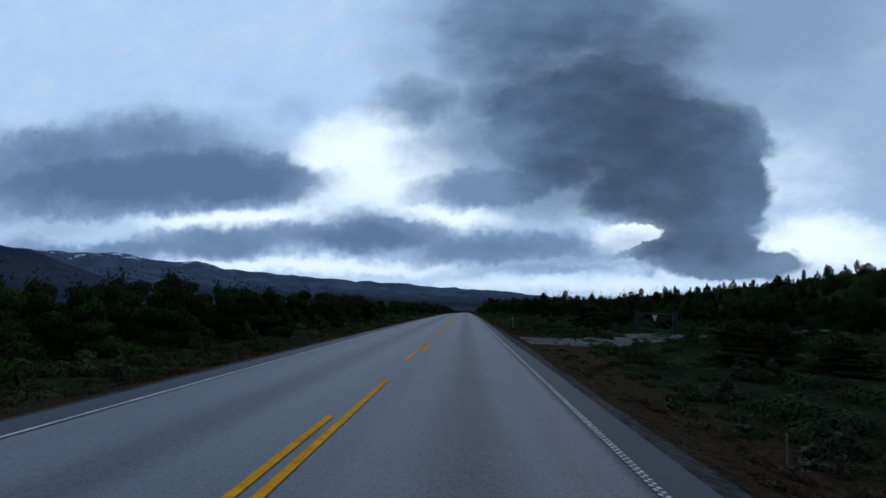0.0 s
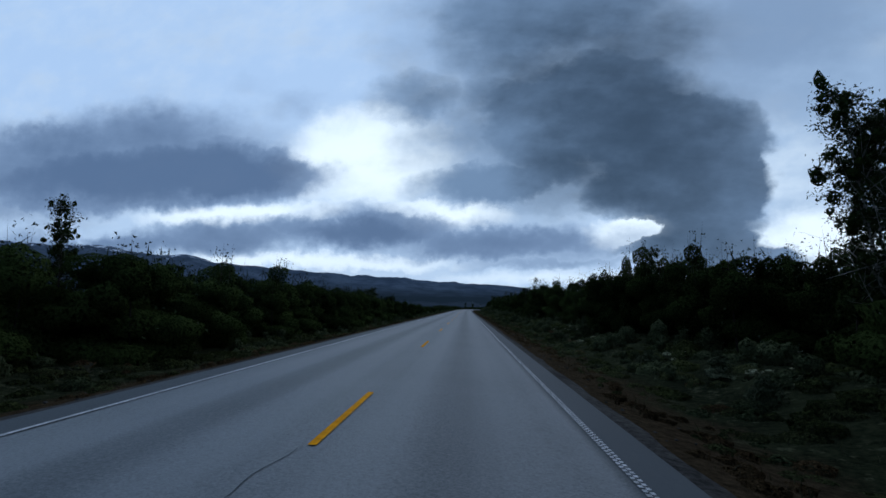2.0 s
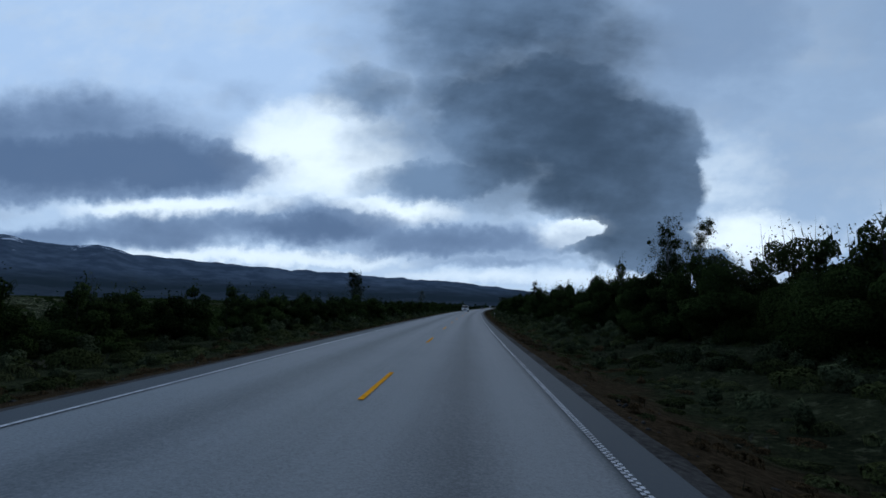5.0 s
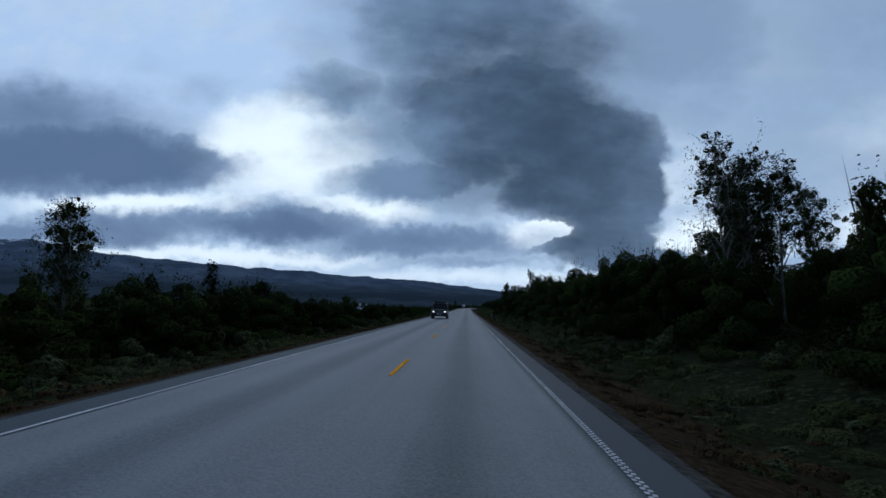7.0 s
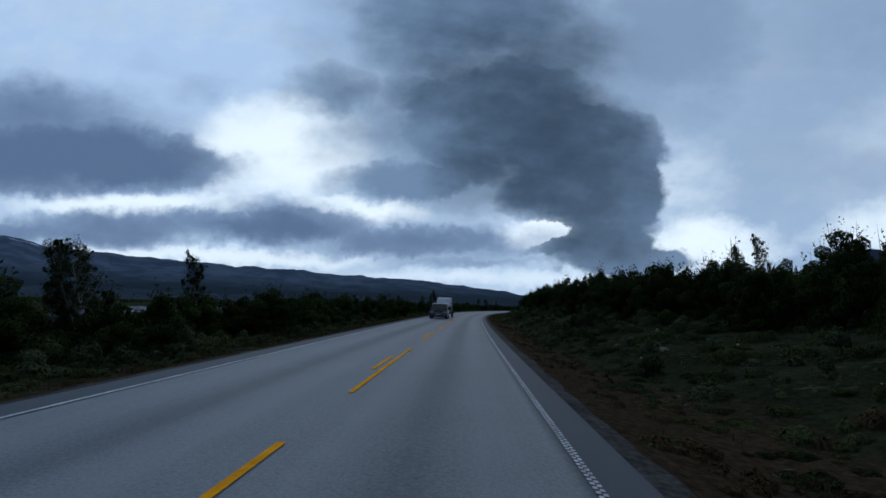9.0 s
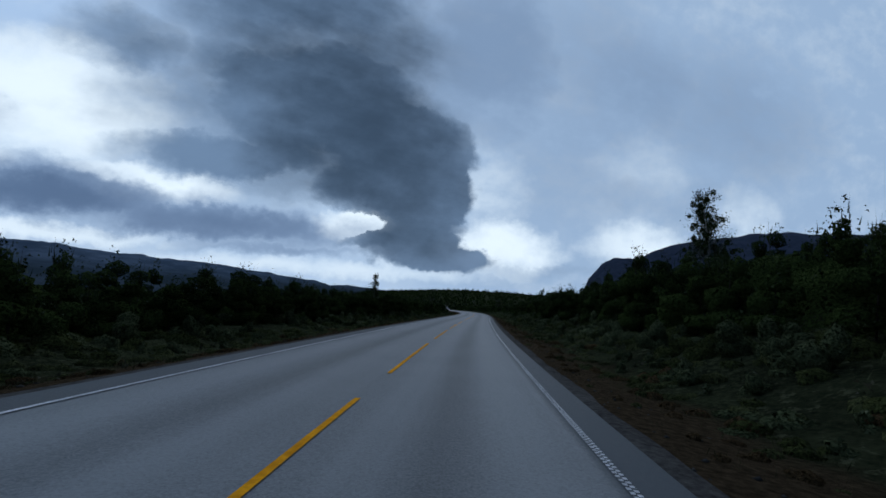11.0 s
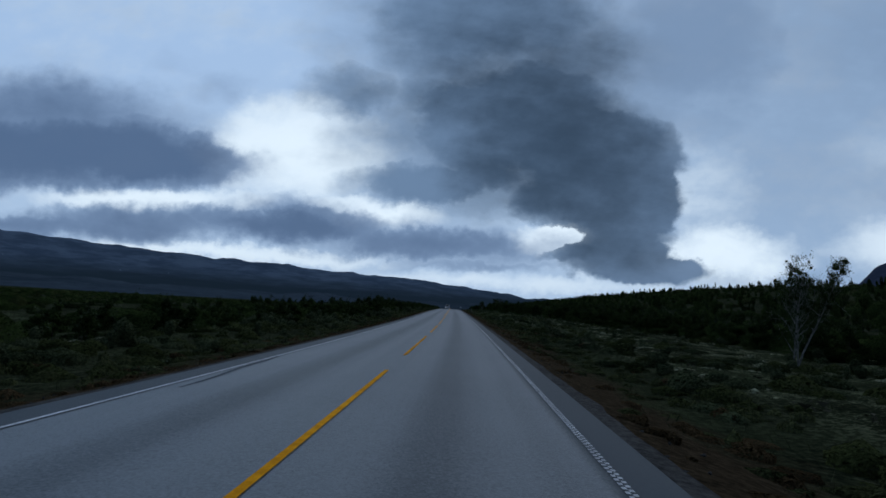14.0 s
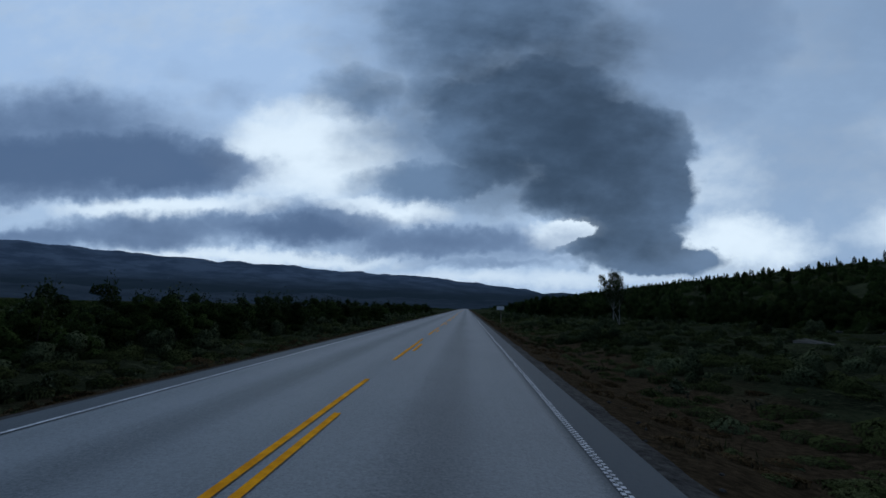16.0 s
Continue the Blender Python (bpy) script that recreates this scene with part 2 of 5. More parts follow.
along_at.attribute_name = "way"
lengthwise = n_.noise(n_.xyz(n_.math("MULTIPLY", side_, 1.3), n_.math("MULTIPLY", along_at.outputs["Fac"], 0.018)), 1.0, 5.0, 0.6)
stains = n_.math("MULTIPLY_ADD", lengthwise, 0.75, n_.math("MULTIPLY", n_.noise(at_, 0.45, 5.0, 0.6), 0.35))
flecks = n_.noise(at_, 38.0, 2.0, 0.8)
mixed = n_.math("MULTIPLY_ADD", oil, -0.22, n_.math("MULTIPLY_ADD", worn, 0.06, n_.math("MULTIPLY_ADD", shoulder, -0.8,
                n_.math("MULTIPLY_ADD", grain_, 0.6, n_.math("MULTIPLY_ADD", flecks, 0.85, n_.math("MULTIPLY", stains, 0.62))))))
n_.put(s_.inputs["Base Color"], n_.blend(n_.smooth(mixed, 0.6, 1.35), (0.059, 0.071, 0.080), (0.157, 0.176, 0.188)))
n_.put(s_.inputs["Specular IOR Level"], n_.math("MULTIPLY_ADD", n_.smooth(mixed, 0.2, 1.35), 0.5, 0.1))
bump(n_, s_, grain_, 0.5, 0.012)
GRAVEL = speckled("gravel", (0.017, 0.0165, 0.016), (0.088, 0.083, 0.077), 9.0, 1.0, 0.9, 0.35, 0.05)
WHITE_PAINT = speckled("white_paint", (0.27, 0.28, 0.29), (0.72, 0.73, 0.75), 12.0, 0.6, 0.2)
YELLOW_PAINT = speckled("yellow_paint", (0.62, 0.225, 0.006), (0.98, 0.41, 0.008), 6.0, 0.9, 0.2, 0.3, 0.05)
SOIL, n_, s_ = material("heath_ground", 1.0)
at_ = metres(n_)
fine_, mid_n, wide_n = n_.noise(at_, 7.0, 7.0, 0.75), n_.noise(at_, 0.55, 4.0, 0.6), n_.noise(at_, 0.09, 3.0)
peat = n_.blend(n_.smooth(n_.math("MULTIPLY_ADD", fine_, 0.6, n_.math("MULTIPLY", mid_n, 0.4)), 0.35, 0.65), (0.011, 0.013, 0.008), (0.044, 0.051, 0.026))
earth = n_.blend(n_.smooth(fine_, 0.3, 0.7), (0.024, 0.018, 0.0115), (0.092, 0.064, 0.038))
pale_ = n_.blend(n_.smooth(fine_, 0.35, 0.65), (0.05, 0.056, 0.03), (0.3, 0.31, 0.18))
off_ = n_.node("ShaderNodeAttribute")
off_.attribute_name = "off"
zone = n_.node("ShaderNodeAttribute")
zone.attribute_name = "pale"
heath = n_.blend(n_.math("MULTIPLY", zone.outputs["Fac"], n_.smooth(n_.math("MULTIPLY_ADD", fine_, 0.8, n_.math("MULTIPLY", mid_n, 0.4)), 0.63, 0.71)), peat, pale_)
tufts_n = n_.math("MULTIPLY", n_.smooth(n_.noise(at_, 4.0, 4.0, 0.7), 0.54, 0.64), n_.smooth(n_.noise(n_.vec("ADD", at_, (5.0, 2.0, 0)), 0.5, 3.0), 0.4, 0.58))
heath = n_.blend(n_.math("MULTIPLY", tufts_n, 0.7), heath, (0.1, 0.105, 0.06))
heath = n_.blend(n_.math("MULTIPLY", n_.smooth(n_.math("MULTIPLY_ADD", n_.noise(at_, 0.02, 4.0, 0.6), 0.6, n_.math("MULTIPLY", wide_n, 0.4)), 0.5, 0.62), n_.math("MULTIPLY", n_.smooth(fine_, 0.42, 0.62), 0.7)), heath, (0.07, 0.082, 0.04))
ragged = n_.math("MULTIPLY_ADD", mid_n, 3.0, n_.math("ADD", off_.outputs["Fac"], -1.5))
n_.put(s_.inputs["Base Color"], n_.blend(n_.smooth(ragged, 5.0, 6.6), earth, heath))
s_.inputs["Specular IOR Level"].default_value = 0.0
bump(n_, s_, n_.math("MULTIPLY_ADD", mid_n, 0.8, fine_), 0.85, 0.15)
ROCK = speckled("rock", (0.034, 0.033, 0.03), (0.19, 0.18, 0.16), 4.0, 0.9, 0.9, 0.5)
TWIG = speckled("dark_twig", (0.012, 0.01, 0.008), (0.035, 0.03, 0.025), 5.0, 0.9, 0.3, 0.3, 0.05)
GRASS = leafy("verge_grass", (0.022, 0.021, 0.009), (0.075, 0.07, 0.03))
HEATH_GRASS = leafy("heath_grass", (0.016, 0.02, 0.008), (0.062, 0.07, 0.027))


def canopy(name, low, high, scale, upright=1.0):
    """Massed small leaves, or upright blades, with gaps between them."""
    m, n, shader = material(name, 1.0)
    at = n.vec("MULTIPLY", metres(n), (1.0, 1.0, upright))
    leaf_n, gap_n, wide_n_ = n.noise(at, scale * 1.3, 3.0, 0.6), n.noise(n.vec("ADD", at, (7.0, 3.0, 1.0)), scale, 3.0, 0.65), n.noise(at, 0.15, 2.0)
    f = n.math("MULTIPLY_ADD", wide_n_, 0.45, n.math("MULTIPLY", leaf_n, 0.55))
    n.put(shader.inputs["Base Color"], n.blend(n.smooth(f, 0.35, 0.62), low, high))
    n.put(shader.inputs["Alpha"], n.smooth(gap_n, 0.455, 0.48))
    shader.inputs["Specular IOR Level"].default_value = 0.0
    bump(n, shader, leaf_n, 1.0, 0.12)
    return m


HEATH_MASS = canopy("heath_mass", (0.009, 0.013, 0.005), (0.062, 0.073, 0.026), 13.0)
# near-black low tone: shade among the leaves, painted into the colour
CANOPY = canopy("shaded_birch_canopy", (0.005, 0.009, 0.003), (0.042, 0.062, 0.018), 11.0)
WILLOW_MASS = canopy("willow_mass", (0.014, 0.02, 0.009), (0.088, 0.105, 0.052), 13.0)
PALE_WILLOW = canopy("pale_willow", (0.025, 0.034, 0.02), (0.15, 0.17, 0.1), 14.0)
LICHEN = canopy("lichen", (0.06, 0.066, 0.038), (0.42, 0.43, 0.27), 9.0)
DRY_GRASS = canopy("dry_grass", (0.024, 0.017, 0.009), (0.115, 0.075, 0.038), 22.0, 0.22)
GREEN_GRASS = canopy("green_grass", (0.018, 0.022, 0.01), (0.1, 0.112, 0.046), 22.0, 0.22)
BARK = speckled("birch_bark", (0.045, 0.042, 0.038), (0.36, 0.35, 0.32), 4.0, 0.85, 0.6, 0.3)
LEAF = leafy("birch_leaf", (0.012, 0.021, 0.006), (0.036, 0.055, 0.015))
SCRUB = leafy("scrub_leaf", (0.02, 0.028, 0.012), (0.075, 0.092, 0.045))
HEATHER = leafy("heather", (0.018, 0.018, 0.01), (0.07, 0.065, 0.036))
# far peak: the blue of distance haze is put into the base colour
HAZED_MOUNTAIN = speckled("hazed_mountain_heath", (0.026, 0.035, 0.056), (0.05, 0.063, 0.092), 0.01, 1.0, 0.3, 0.5, 0.0)
DARK_TIMBER = speckled("dark_timber", (0.02, 0.017, 0.015), (0.06, 0.05, 0.04), 3.0, 0.8, 0.4)
POST_WOOD = speckled("post_wood", (0.12, 0.10, 0.08), (0.3, 0.27, 0.22), 4.0, 0.8, 0.4)
SIGN_WHITE = speckled("sign_white", (0.6, 0.6, 0.6), (0.8, 0.8, 0.8), 2.0, 0.4, 0.0)
SIGN_YELLOW = speckled("sign_yellow", (0.5, 0.32, 0.02), (0.7, 0.45, 0.03), 2.0, 0.5, 0.0)
RANGE, n_, s_ = material("hazed_mountain_snow", 1.0)
at_ = metres(n_)
# bare slopes with air haze mixed into their colour; a darker forest belt below
hazed_fells = n_.blend(n_.smooth(n_.noise(at_, 0.004, 6.0, 0.65), 0.35, 0.65), (0.058, 0.083, 0.118), (0.104, 0.138, 0.184))
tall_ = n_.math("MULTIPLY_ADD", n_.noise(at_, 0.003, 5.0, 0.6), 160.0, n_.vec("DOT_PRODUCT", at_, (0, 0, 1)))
hazed_fells = n_.blend(n_.smooth(tall_, 380.0, 160.0), hazed_fells, (0.032, 0.047, 0.058))
high_ = n_.smooth(n_.vec("DOT_PRODUCT", at_, (0, 0, 1)), 360.0, 860.0)
drift = n_.smooth(n_.math("MULTIPLY_ADD", high_, 0.45, n_.noise(n_.vec("MULTIPLY", at_, (1, 1, 2.5)), 0.006, 8.0, 0.66)), 0.70, 0.75)
n_.put(s_.inputs["Base Color"], n_.blend(drift, hazed_fells, (0.62, 0.68, 0.78)))
s_.inputs["Specular IOR Level"].default_value = 0.0
WATER, n_, s_ = material("lake_water", 0.12)
s_.inputs["Base Color"].default_value = (0.02, 0.03, 0.035, 1)

# ---------------------------------------------------------------- mesh helpers


def shape(name, verts, faces, *materials, parent=None, index=None, smooth=False):
    """One mesh object from places in real metres."""
    me = bpy.data.meshes.new(name)
    verts = np.asarray(verts, float) * K
    me.from_pydata(verts.tolist(), [], faces if isinstance(faces, list) else faces.tolist())
    for m in materials:
        me.materials.append(m)
    if index is not None:
        me.polygons.foreach_set("material_index", np.asarray(index, np.int32))
    if smooth:
        me.polygons.foreach_set("use_smooth", np.ones(len(me.polygons), bool))
    ob = new(name, me)
    if parent is not None:
        ob.parent = parent
    return ob


def heap(name, verts, tris, index, *materials, smooth=False):
    """A large mesh of triangles, quickly."""
    me = bpy.data.meshes.new(name)
    me.vertices.add(len(verts)), me.loops.add(3 * len(tris)), me.polygons.add(len(tris))
    me.vertices.foreach_set("co", (np.asarray(verts) * K).ravel())
    me.loops.foreach_set("vertex_index", np.asarray(tris, np.int32).ravel())
    me.polygons.foreach_set("loop_start", np.arange(len(tris), dtype=np.int32) * 3)
    for m in materials:
        me.materials.append(m)
    me.polygons.foreach_set("material_index", np.asarray(index, np.int32))
    me.update(calc_edges=True)
    return new(name, me)


def band(ways, sides, up=0.0, place=spot):
    """A ribbon along the road: verts and quads."""
    verts = np.concatenate([place(ways, d, up) for d in sides])
    n, rows = len(ways), len(sides)
    faces = [(r * n + i, (r + 1) * n + i, (r + 1) * n + i + 1, r * n + i + 1) for r in range(rows - 1) for i in range(n - 1)]
    return verts, faces


rng = np.random.default_rng(7)

# ---------------------------------------------------------------- ground
# way, rise of the land 15 m to the right / to the left of the road
RISE_RIGHT = [(-150, 0), (0, 0.0), (60, 0.2), (150, 0.5), (400, 0.8), (470, 1.6), (515, 3.4), (590, 3.2), (650, 0.8), (900, 0.8), (1040, 1.2),
              (1100, 0.8), (1180, 0.4), (1260, 1.0), (1310, 2.6), (1450, 3.2), (1560, 2.0), (1700, 0.4), (1850, -0.3),
              (2050, -0.2), (2200, 0.2), (3000, 0.5)]
RISE_LEFT = [(-150, -0.5), (300, -0.6), (420, -1.2), (640, -1.0), (800, -0.8), (1040, -1.2), (1250, -1.4), (1400, -1.0), (1700, 0.6),
             (1760, 0.4), (1850, -0.6), (2000, -0.5), (3000, -0.5)]


# way, height of the wooded hills 180 m off to the right
HILLS = [(-150, 30), (60, 30), (300, 14), (700, 10), (1100, 14), (1500, 12), (1700, 10), (1850, 8), (1950, 14), (2100, 20), (2200, 23), (2360, 26), (3000, 26)]


# stretch where the plain on the valley side climbs again
BENCH_WAY, BENCH_RISE = [400, 520, 850, 980], [0, 1, 1, 0]


# where side tracks cross the ditch: way, half width
MOUTHS = [(25, 7.0), (1205, 7.0), (2108, 8.0)]


def waves(x, y, size, seed):
    """Smooth uneven ground."""
    a = np.random.default_rng(seed).uniform(0, 6.28, 12).reshape(6, 2)
    total = 0
    for k in range(6):
        turn, f = a[k, 0], (0.7 + 0.35 * k) / size
        total = total + np.sin(6.28 * f * (x * np.cos(turn) + y * np.sin(turn)) + a[k, 1]) / (1 + 0.6 * k)
    return total / 2.2


def land(s, d, up=0.0):
    """Places on the ground beside the road."""
    s, d = np.broadcast_arrays(np.asarray(s, float), np.asarray(d, float))
    base = spot(s, d)
    far = np.abs(d)
    rise = np.where(d > 0, np.interp(s, *zip(*RISE_RIGHT)), np.interp(s, *zip(*RISE_LEFT)))
    ditch = np.interp(far, [3.6, 4.4, 5.6, 7.0, 9.0], [-0.03, -0.1, -0.45, -0.5, -0.2]) * np.clip(1 - (rise - 1) / 3, 0.35, 1)
    for way_, half_ in MOUTHS:
        ditch = np.where(d > 0, ditch * np.clip(np.abs(s - way_) / half_ - 0.7, 0, 1), ditch)
    slope = rise * np.interp(far, [6.5, 10, 15, 30, 80, 200], [0, 0.45, 1, 1.7, 2.4, 2.6])
    rough = np.interp(far, [4.4, 7, 12, 60], [0, 0.12, 0.3, 0.8]) * (0.6 * waves(base[..., 0], base[..., 1], 14, 3) + 0.4 * waves(base[..., 0], base[..., 1], 3.7, 4))
    hill = np.where(d > 0, np.interp(s, *zip(*HILLS)) * np.interp(far, [40, 95, 180, 250], [0, 0.42, 1, 1.1]), 0)
    valley = np.where(d < 0, np.interp(far, [45, 85, 250], [0, -3.2, -4.5]), 0)
    bench = np.where(d < 0, np.interp(far, [55, 120, 200, 250], [0, 5.0, 8.5, 8.0]) * np.interp(s, BENCH_WAY, BENCH_RISE), 0)
    base[..., 2] += ditch + slope + rough + hill + valley + bench + up
    return base


ways = np.arange(-100, 2700, 2.0)
wide_sides = [3.62, 4.1, 4.7, 5.4, 6.2, 7.2, 8.5, 10, 12, 14.5, 17, 20, 24, 28, 33, 40, 48, 58, 70, 95, 130, 180, 250]
# stretches of pale lichen: way from, to, side from, to, strength
PALE = [(2030, 2094, 7.0, 22, 1.0), (72, 92, -17, -6.5, 0.9), (70, 175, 7, 28, 0.2), (485, 550, 7.5, 18, 0.2), (440, 920, -240, -60, 1), (1785, 2095, 8.5, 40, 0.85), (1825, 1950, -40, -11, 0.35), (1735, 1775, -15, -7.5, 0.6), (1325, 1400, 8, 13, 0.35)]


def paleness(s, d):
    total = np.zeros(np.broadcast(s, d).shape)
    for a, b, e, g, much in PALE:
        total = np.maximum(total, much * np.clip(np.minimum(s - a, b - s) / 12, 0, 1) * np.clip(np.minimum(d - e, g - d) / 2.0 + 0.2, 0, 1))
    return total


for side in (1, -1):
    near_ways = np.arange(-60, 2400, 0.7)
    ragged_out = 3.93 + 0.05 * waves(near_ways, 0 * near_ways, 9, 41 + side) + rng.normal(0, 0.03, len(near_ways))
    gv, gf = band(near_ways, [side * 3.54, side * (3.68 + rng.normal(0, 0.02, len(near_ways))), side * ragged_out, side * (ragged_out + 0.12)], 0.0, land)
    gv[:, 2] += np.repeat([0.0, 0.02, 0.012, -0.06], len(near_ways))
    tagged(shape("gravel_shoulder", gv, gf, GRAVEL, smooth=True), "narrow grey gravel shoulder beside the asphalt road", "road shoulder", kind="structure")
    gv, gf = band(ways, [side * d for d in wide_sides], 0.0, land)
    bare = np.interp(ways, [-40, -10, 30, 50, 140, 150, 172, 182, 1185, 1200, 1250, 1270, 2085, 2098, 2116, 2126, 2150, 2160, 2230, 2250], [0, 0.8, 0.8, 0, 0, 3.5, 3.5, 0, 0, 3.0, 3.0, 0, 0, 3, 3, 0.5, 0.5, 2.5, 2.5, 0]) if side > 0 else 0 * ways
    off_at = np.concatenate([d - bare for d in wide_sides])
    ground = shape("ground", gv, gf, SOIL, smooth=True)
    ground.data.attributes.new("off", "FLOAT", "POINT").data.foreach_set("value", off_at.astype(np.float32))
    pale_at = np.concatenate([paleness(ways, side * d) for d in wide_sides]).astype(np.float32)
    ground.data.attributes.new("pale", "FLOAT", "POINT").data.foreach_set("value", pale_at)
    tagged(ground, "uneven dark heath ground with earthy verge, moss and lichen", "ground", kind="structure")

# the valley floor, out to the horizon
gx, gy = np.meshgrid(np.linspace(-9000, 9000, 181), np.linspace(-5000, 14000, 191), indexing="ij")


def plain_height(xy):
    """Height of the valley floor far from the road."""
    way_line = np.stack([LINE_X[::20], LINE_Y[::20]], -1)
    gap = ((xy[:, None] - way_line[None]) ** 2).sum(-1)
    close, gap = gap.argmin(1), np.sqrt(gap.min(1))
    return LINE_Z[::20][close] - 7.0 - 8 * np.clip((gap - 200) / 2500, 0, 1) + 3 * waves(xy[:, 0], xy[:, 1], 900, 5) * np.clip((gap - 200) / 500, 0, 1)


flat_xy = np.stack([gx.ravel(), gy.ravel()], -1)
gz = plain_height(flat_xy)
nx, ny = gx.shape
faces = [(i * ny + j, (i + 1) * ny + j, (i + 1) * ny + j + 1, i * ny + j + 1) for i in range(nx - 1) for j in range(ny - 1)]
far_ground = shape("ground_far", np.column_stack([flat_xy, gz]), faces, SOIL, smooth=True)
far_ground.data.attributes.new("off", "FLOAT", "POINT").data.foreach_set("value", np.full(len(gz), 99, np.float32))
tagged(far_ground, "wide dark valley floor of heath and birch scrub", "ground", kind="structure")

# ---------------------------------------------------------------- road
lanes = [-3.6, -3.3, -3.0, -2.3, -1.5, -0.7, 0, 0.7, 1.5, 2.3, 3.0, 3.3, 3.6]
rv, rf = band(ways, lanes, 0.0)
road = shape("road", rv, rf, ASPHALT, smooth=True)
road.data.attributes.new("across", "FLOAT", "POINT").data.foreach_set("value", np.repeat(np.array(lanes, np.float32), len(ways)))
road.data.attributes.new("way", "FLOAT", "POINT").data.foreach_set("value", np.tile(ways.astype(np.float32), len(lanes)))
tagged(road, "two-lane road of worn grey asphalt with darker wheel tracks", "road", kind="structure")
lv, lf = band(ways, [-3.04, -2.98], 0.012)
tagged(shape("edge_line", lv, lf, WHITE_PAINT), "thin white painted edge line", "road marking", kind="structure")
# the ribbed edge line: two rows of short bars, side by side
bars = np.arange(-40, 2240, 0.105)
quads = []
for k in range(2):
    for s0, d in ((bars + 0.052 * k, 3.06 + 0.046 * k),):
        quads.append(np.stack([spot(s0, d, 0.012), spot(s0, d + 0.04, 0.012), spot(s0 + 0.058, d + 0.04, 0.012), spot(s0 + 0.058, d, 0.012)], 1).reshape(-1, 3))
bv = np.concatenate(quads)
bk = np.arange(len(bv) // 4)[:, None] * 4
tagged(heap("ribbed_edge_line", bv, np.concatenate([bk + [0, 1, 2], bk + [0, 2, 3]]), np.zeros(2 * len(bk)), WHITE_PAINT),
       "white ribbed edge line of small raised bars", "road marking", kind="stuff")


def dash(s0, s1, d, width=0.088):
    v, f = band(np.linspace(s0, s1, 5), [d - width / 2, d + width / 2], 0.012)
    return tagged(shape("lane_dash", v, f, YELLOW_PAINT), "worn yellow centre line dash on grey asphalt", "road marking", "centre line dashes")


# ways at which a dash begins; between them the twelve-metre rhythm goes on
STARTS = [-11.3, 0.7, 12.8, 76.2, 88.4, 151.3, 163.4, 213.2, 225.3, 290.3, 302.6, 361.2, 373.6, 433.6, 456.0, 506.3, 567.4, 579.4, 640.2, 989.6, 1001.8,
          1059.6, 1117.0, 1129.2, 1186.9, 1198.9, 1257.6, 1269.8, 1313.6, 1325.5, 1383.5, 1395.6, 1406.7, 1418.7, 1692.8, 1704.0, 1715.4, 1728.6, 1775.8,
          1787.7, 1800.3, 1847.7, 1860.2, 1908.0, 1920.4, 1932.8, 1969.0, 1981.1, 1993.0, 2033.3, 2045.2, 2104.0, 2115.9, 2161.7, 2173.9, 2414.0]
cycles = []
for a, b in zip(STARTS, STARTS[1:]):
    count = max(1, round((b - a) / 12))
    cycles += [a + (b - a) * k / count for k in range(count)]
for s in cycles:
    if s < 11:
        dash(s, s + 8.8, 0.07), dash(s + 2.9, s + 5.7, -0.13)
    elif 1175 < s < 1400:
        dash(s, s + 8.8, 0.23), dash(s + 2.9, s + 5.8, 0.03)
    elif s < 270 or s > 1960:
        dash(s, s + 8.8, 0.02), dash(s + 2.9, s + 5.8, 0.22)
    elif s < 1175:
        dash(s, s + 3.1, 0.14)
    else:
        dash(s, s + 9, 0.13)

# tyre marks and cracks
SKID = speckled("tyre_mark", (0.05, 0.058, 0.066), (0.12, 0.135, 0.145), 7.0, 0.8, 0.6, 0.3, 0.1)
for s0, s1, d0, d1, width in ((1717.3, 1719.9, -0.9, -0.5, 0.1), (1847.5, 1851.5, -0.72, -0.95, 0.09), (1853, 1862, -1.0, -1.1, 0.07), (1847, 1856, -2.35, -2.5, 0.05), (1914, 1919, -2.7, -2.95, 0.09), (288.6, 290.2, -0.1, 0.02, 0.014),
                              (1842, 1846, -1.9, -2.3, 0.08)):
    k = np.linspace(0, 1, 9)
    mid_d, half_w = d0 + (d1 - d0) * k + 0.03 * np.sin(9 * k), width / 2 * np.sin(math.pi * (0.08 + 0.84 * k)) ** 0.5
    v = np.concatenate([spot(s0 + (s1 - s0) * k, mid_d - half_w, 0.005), spot(s0 + (s1 - s0) * k, mid_d + half_w, 0.005)])
    tagged(shape("tyre_mark", v, [(i, 9 + i, 10 + i, i + 1) for i in range(8)], SKID), "dark tyre mark on the asphalt", "road marking", kind="structure")

# ---------------------------------------------------------------- mountains
# degrees to the right of the valley's axis, height over the plain (degrees)
AXIS = 13.8


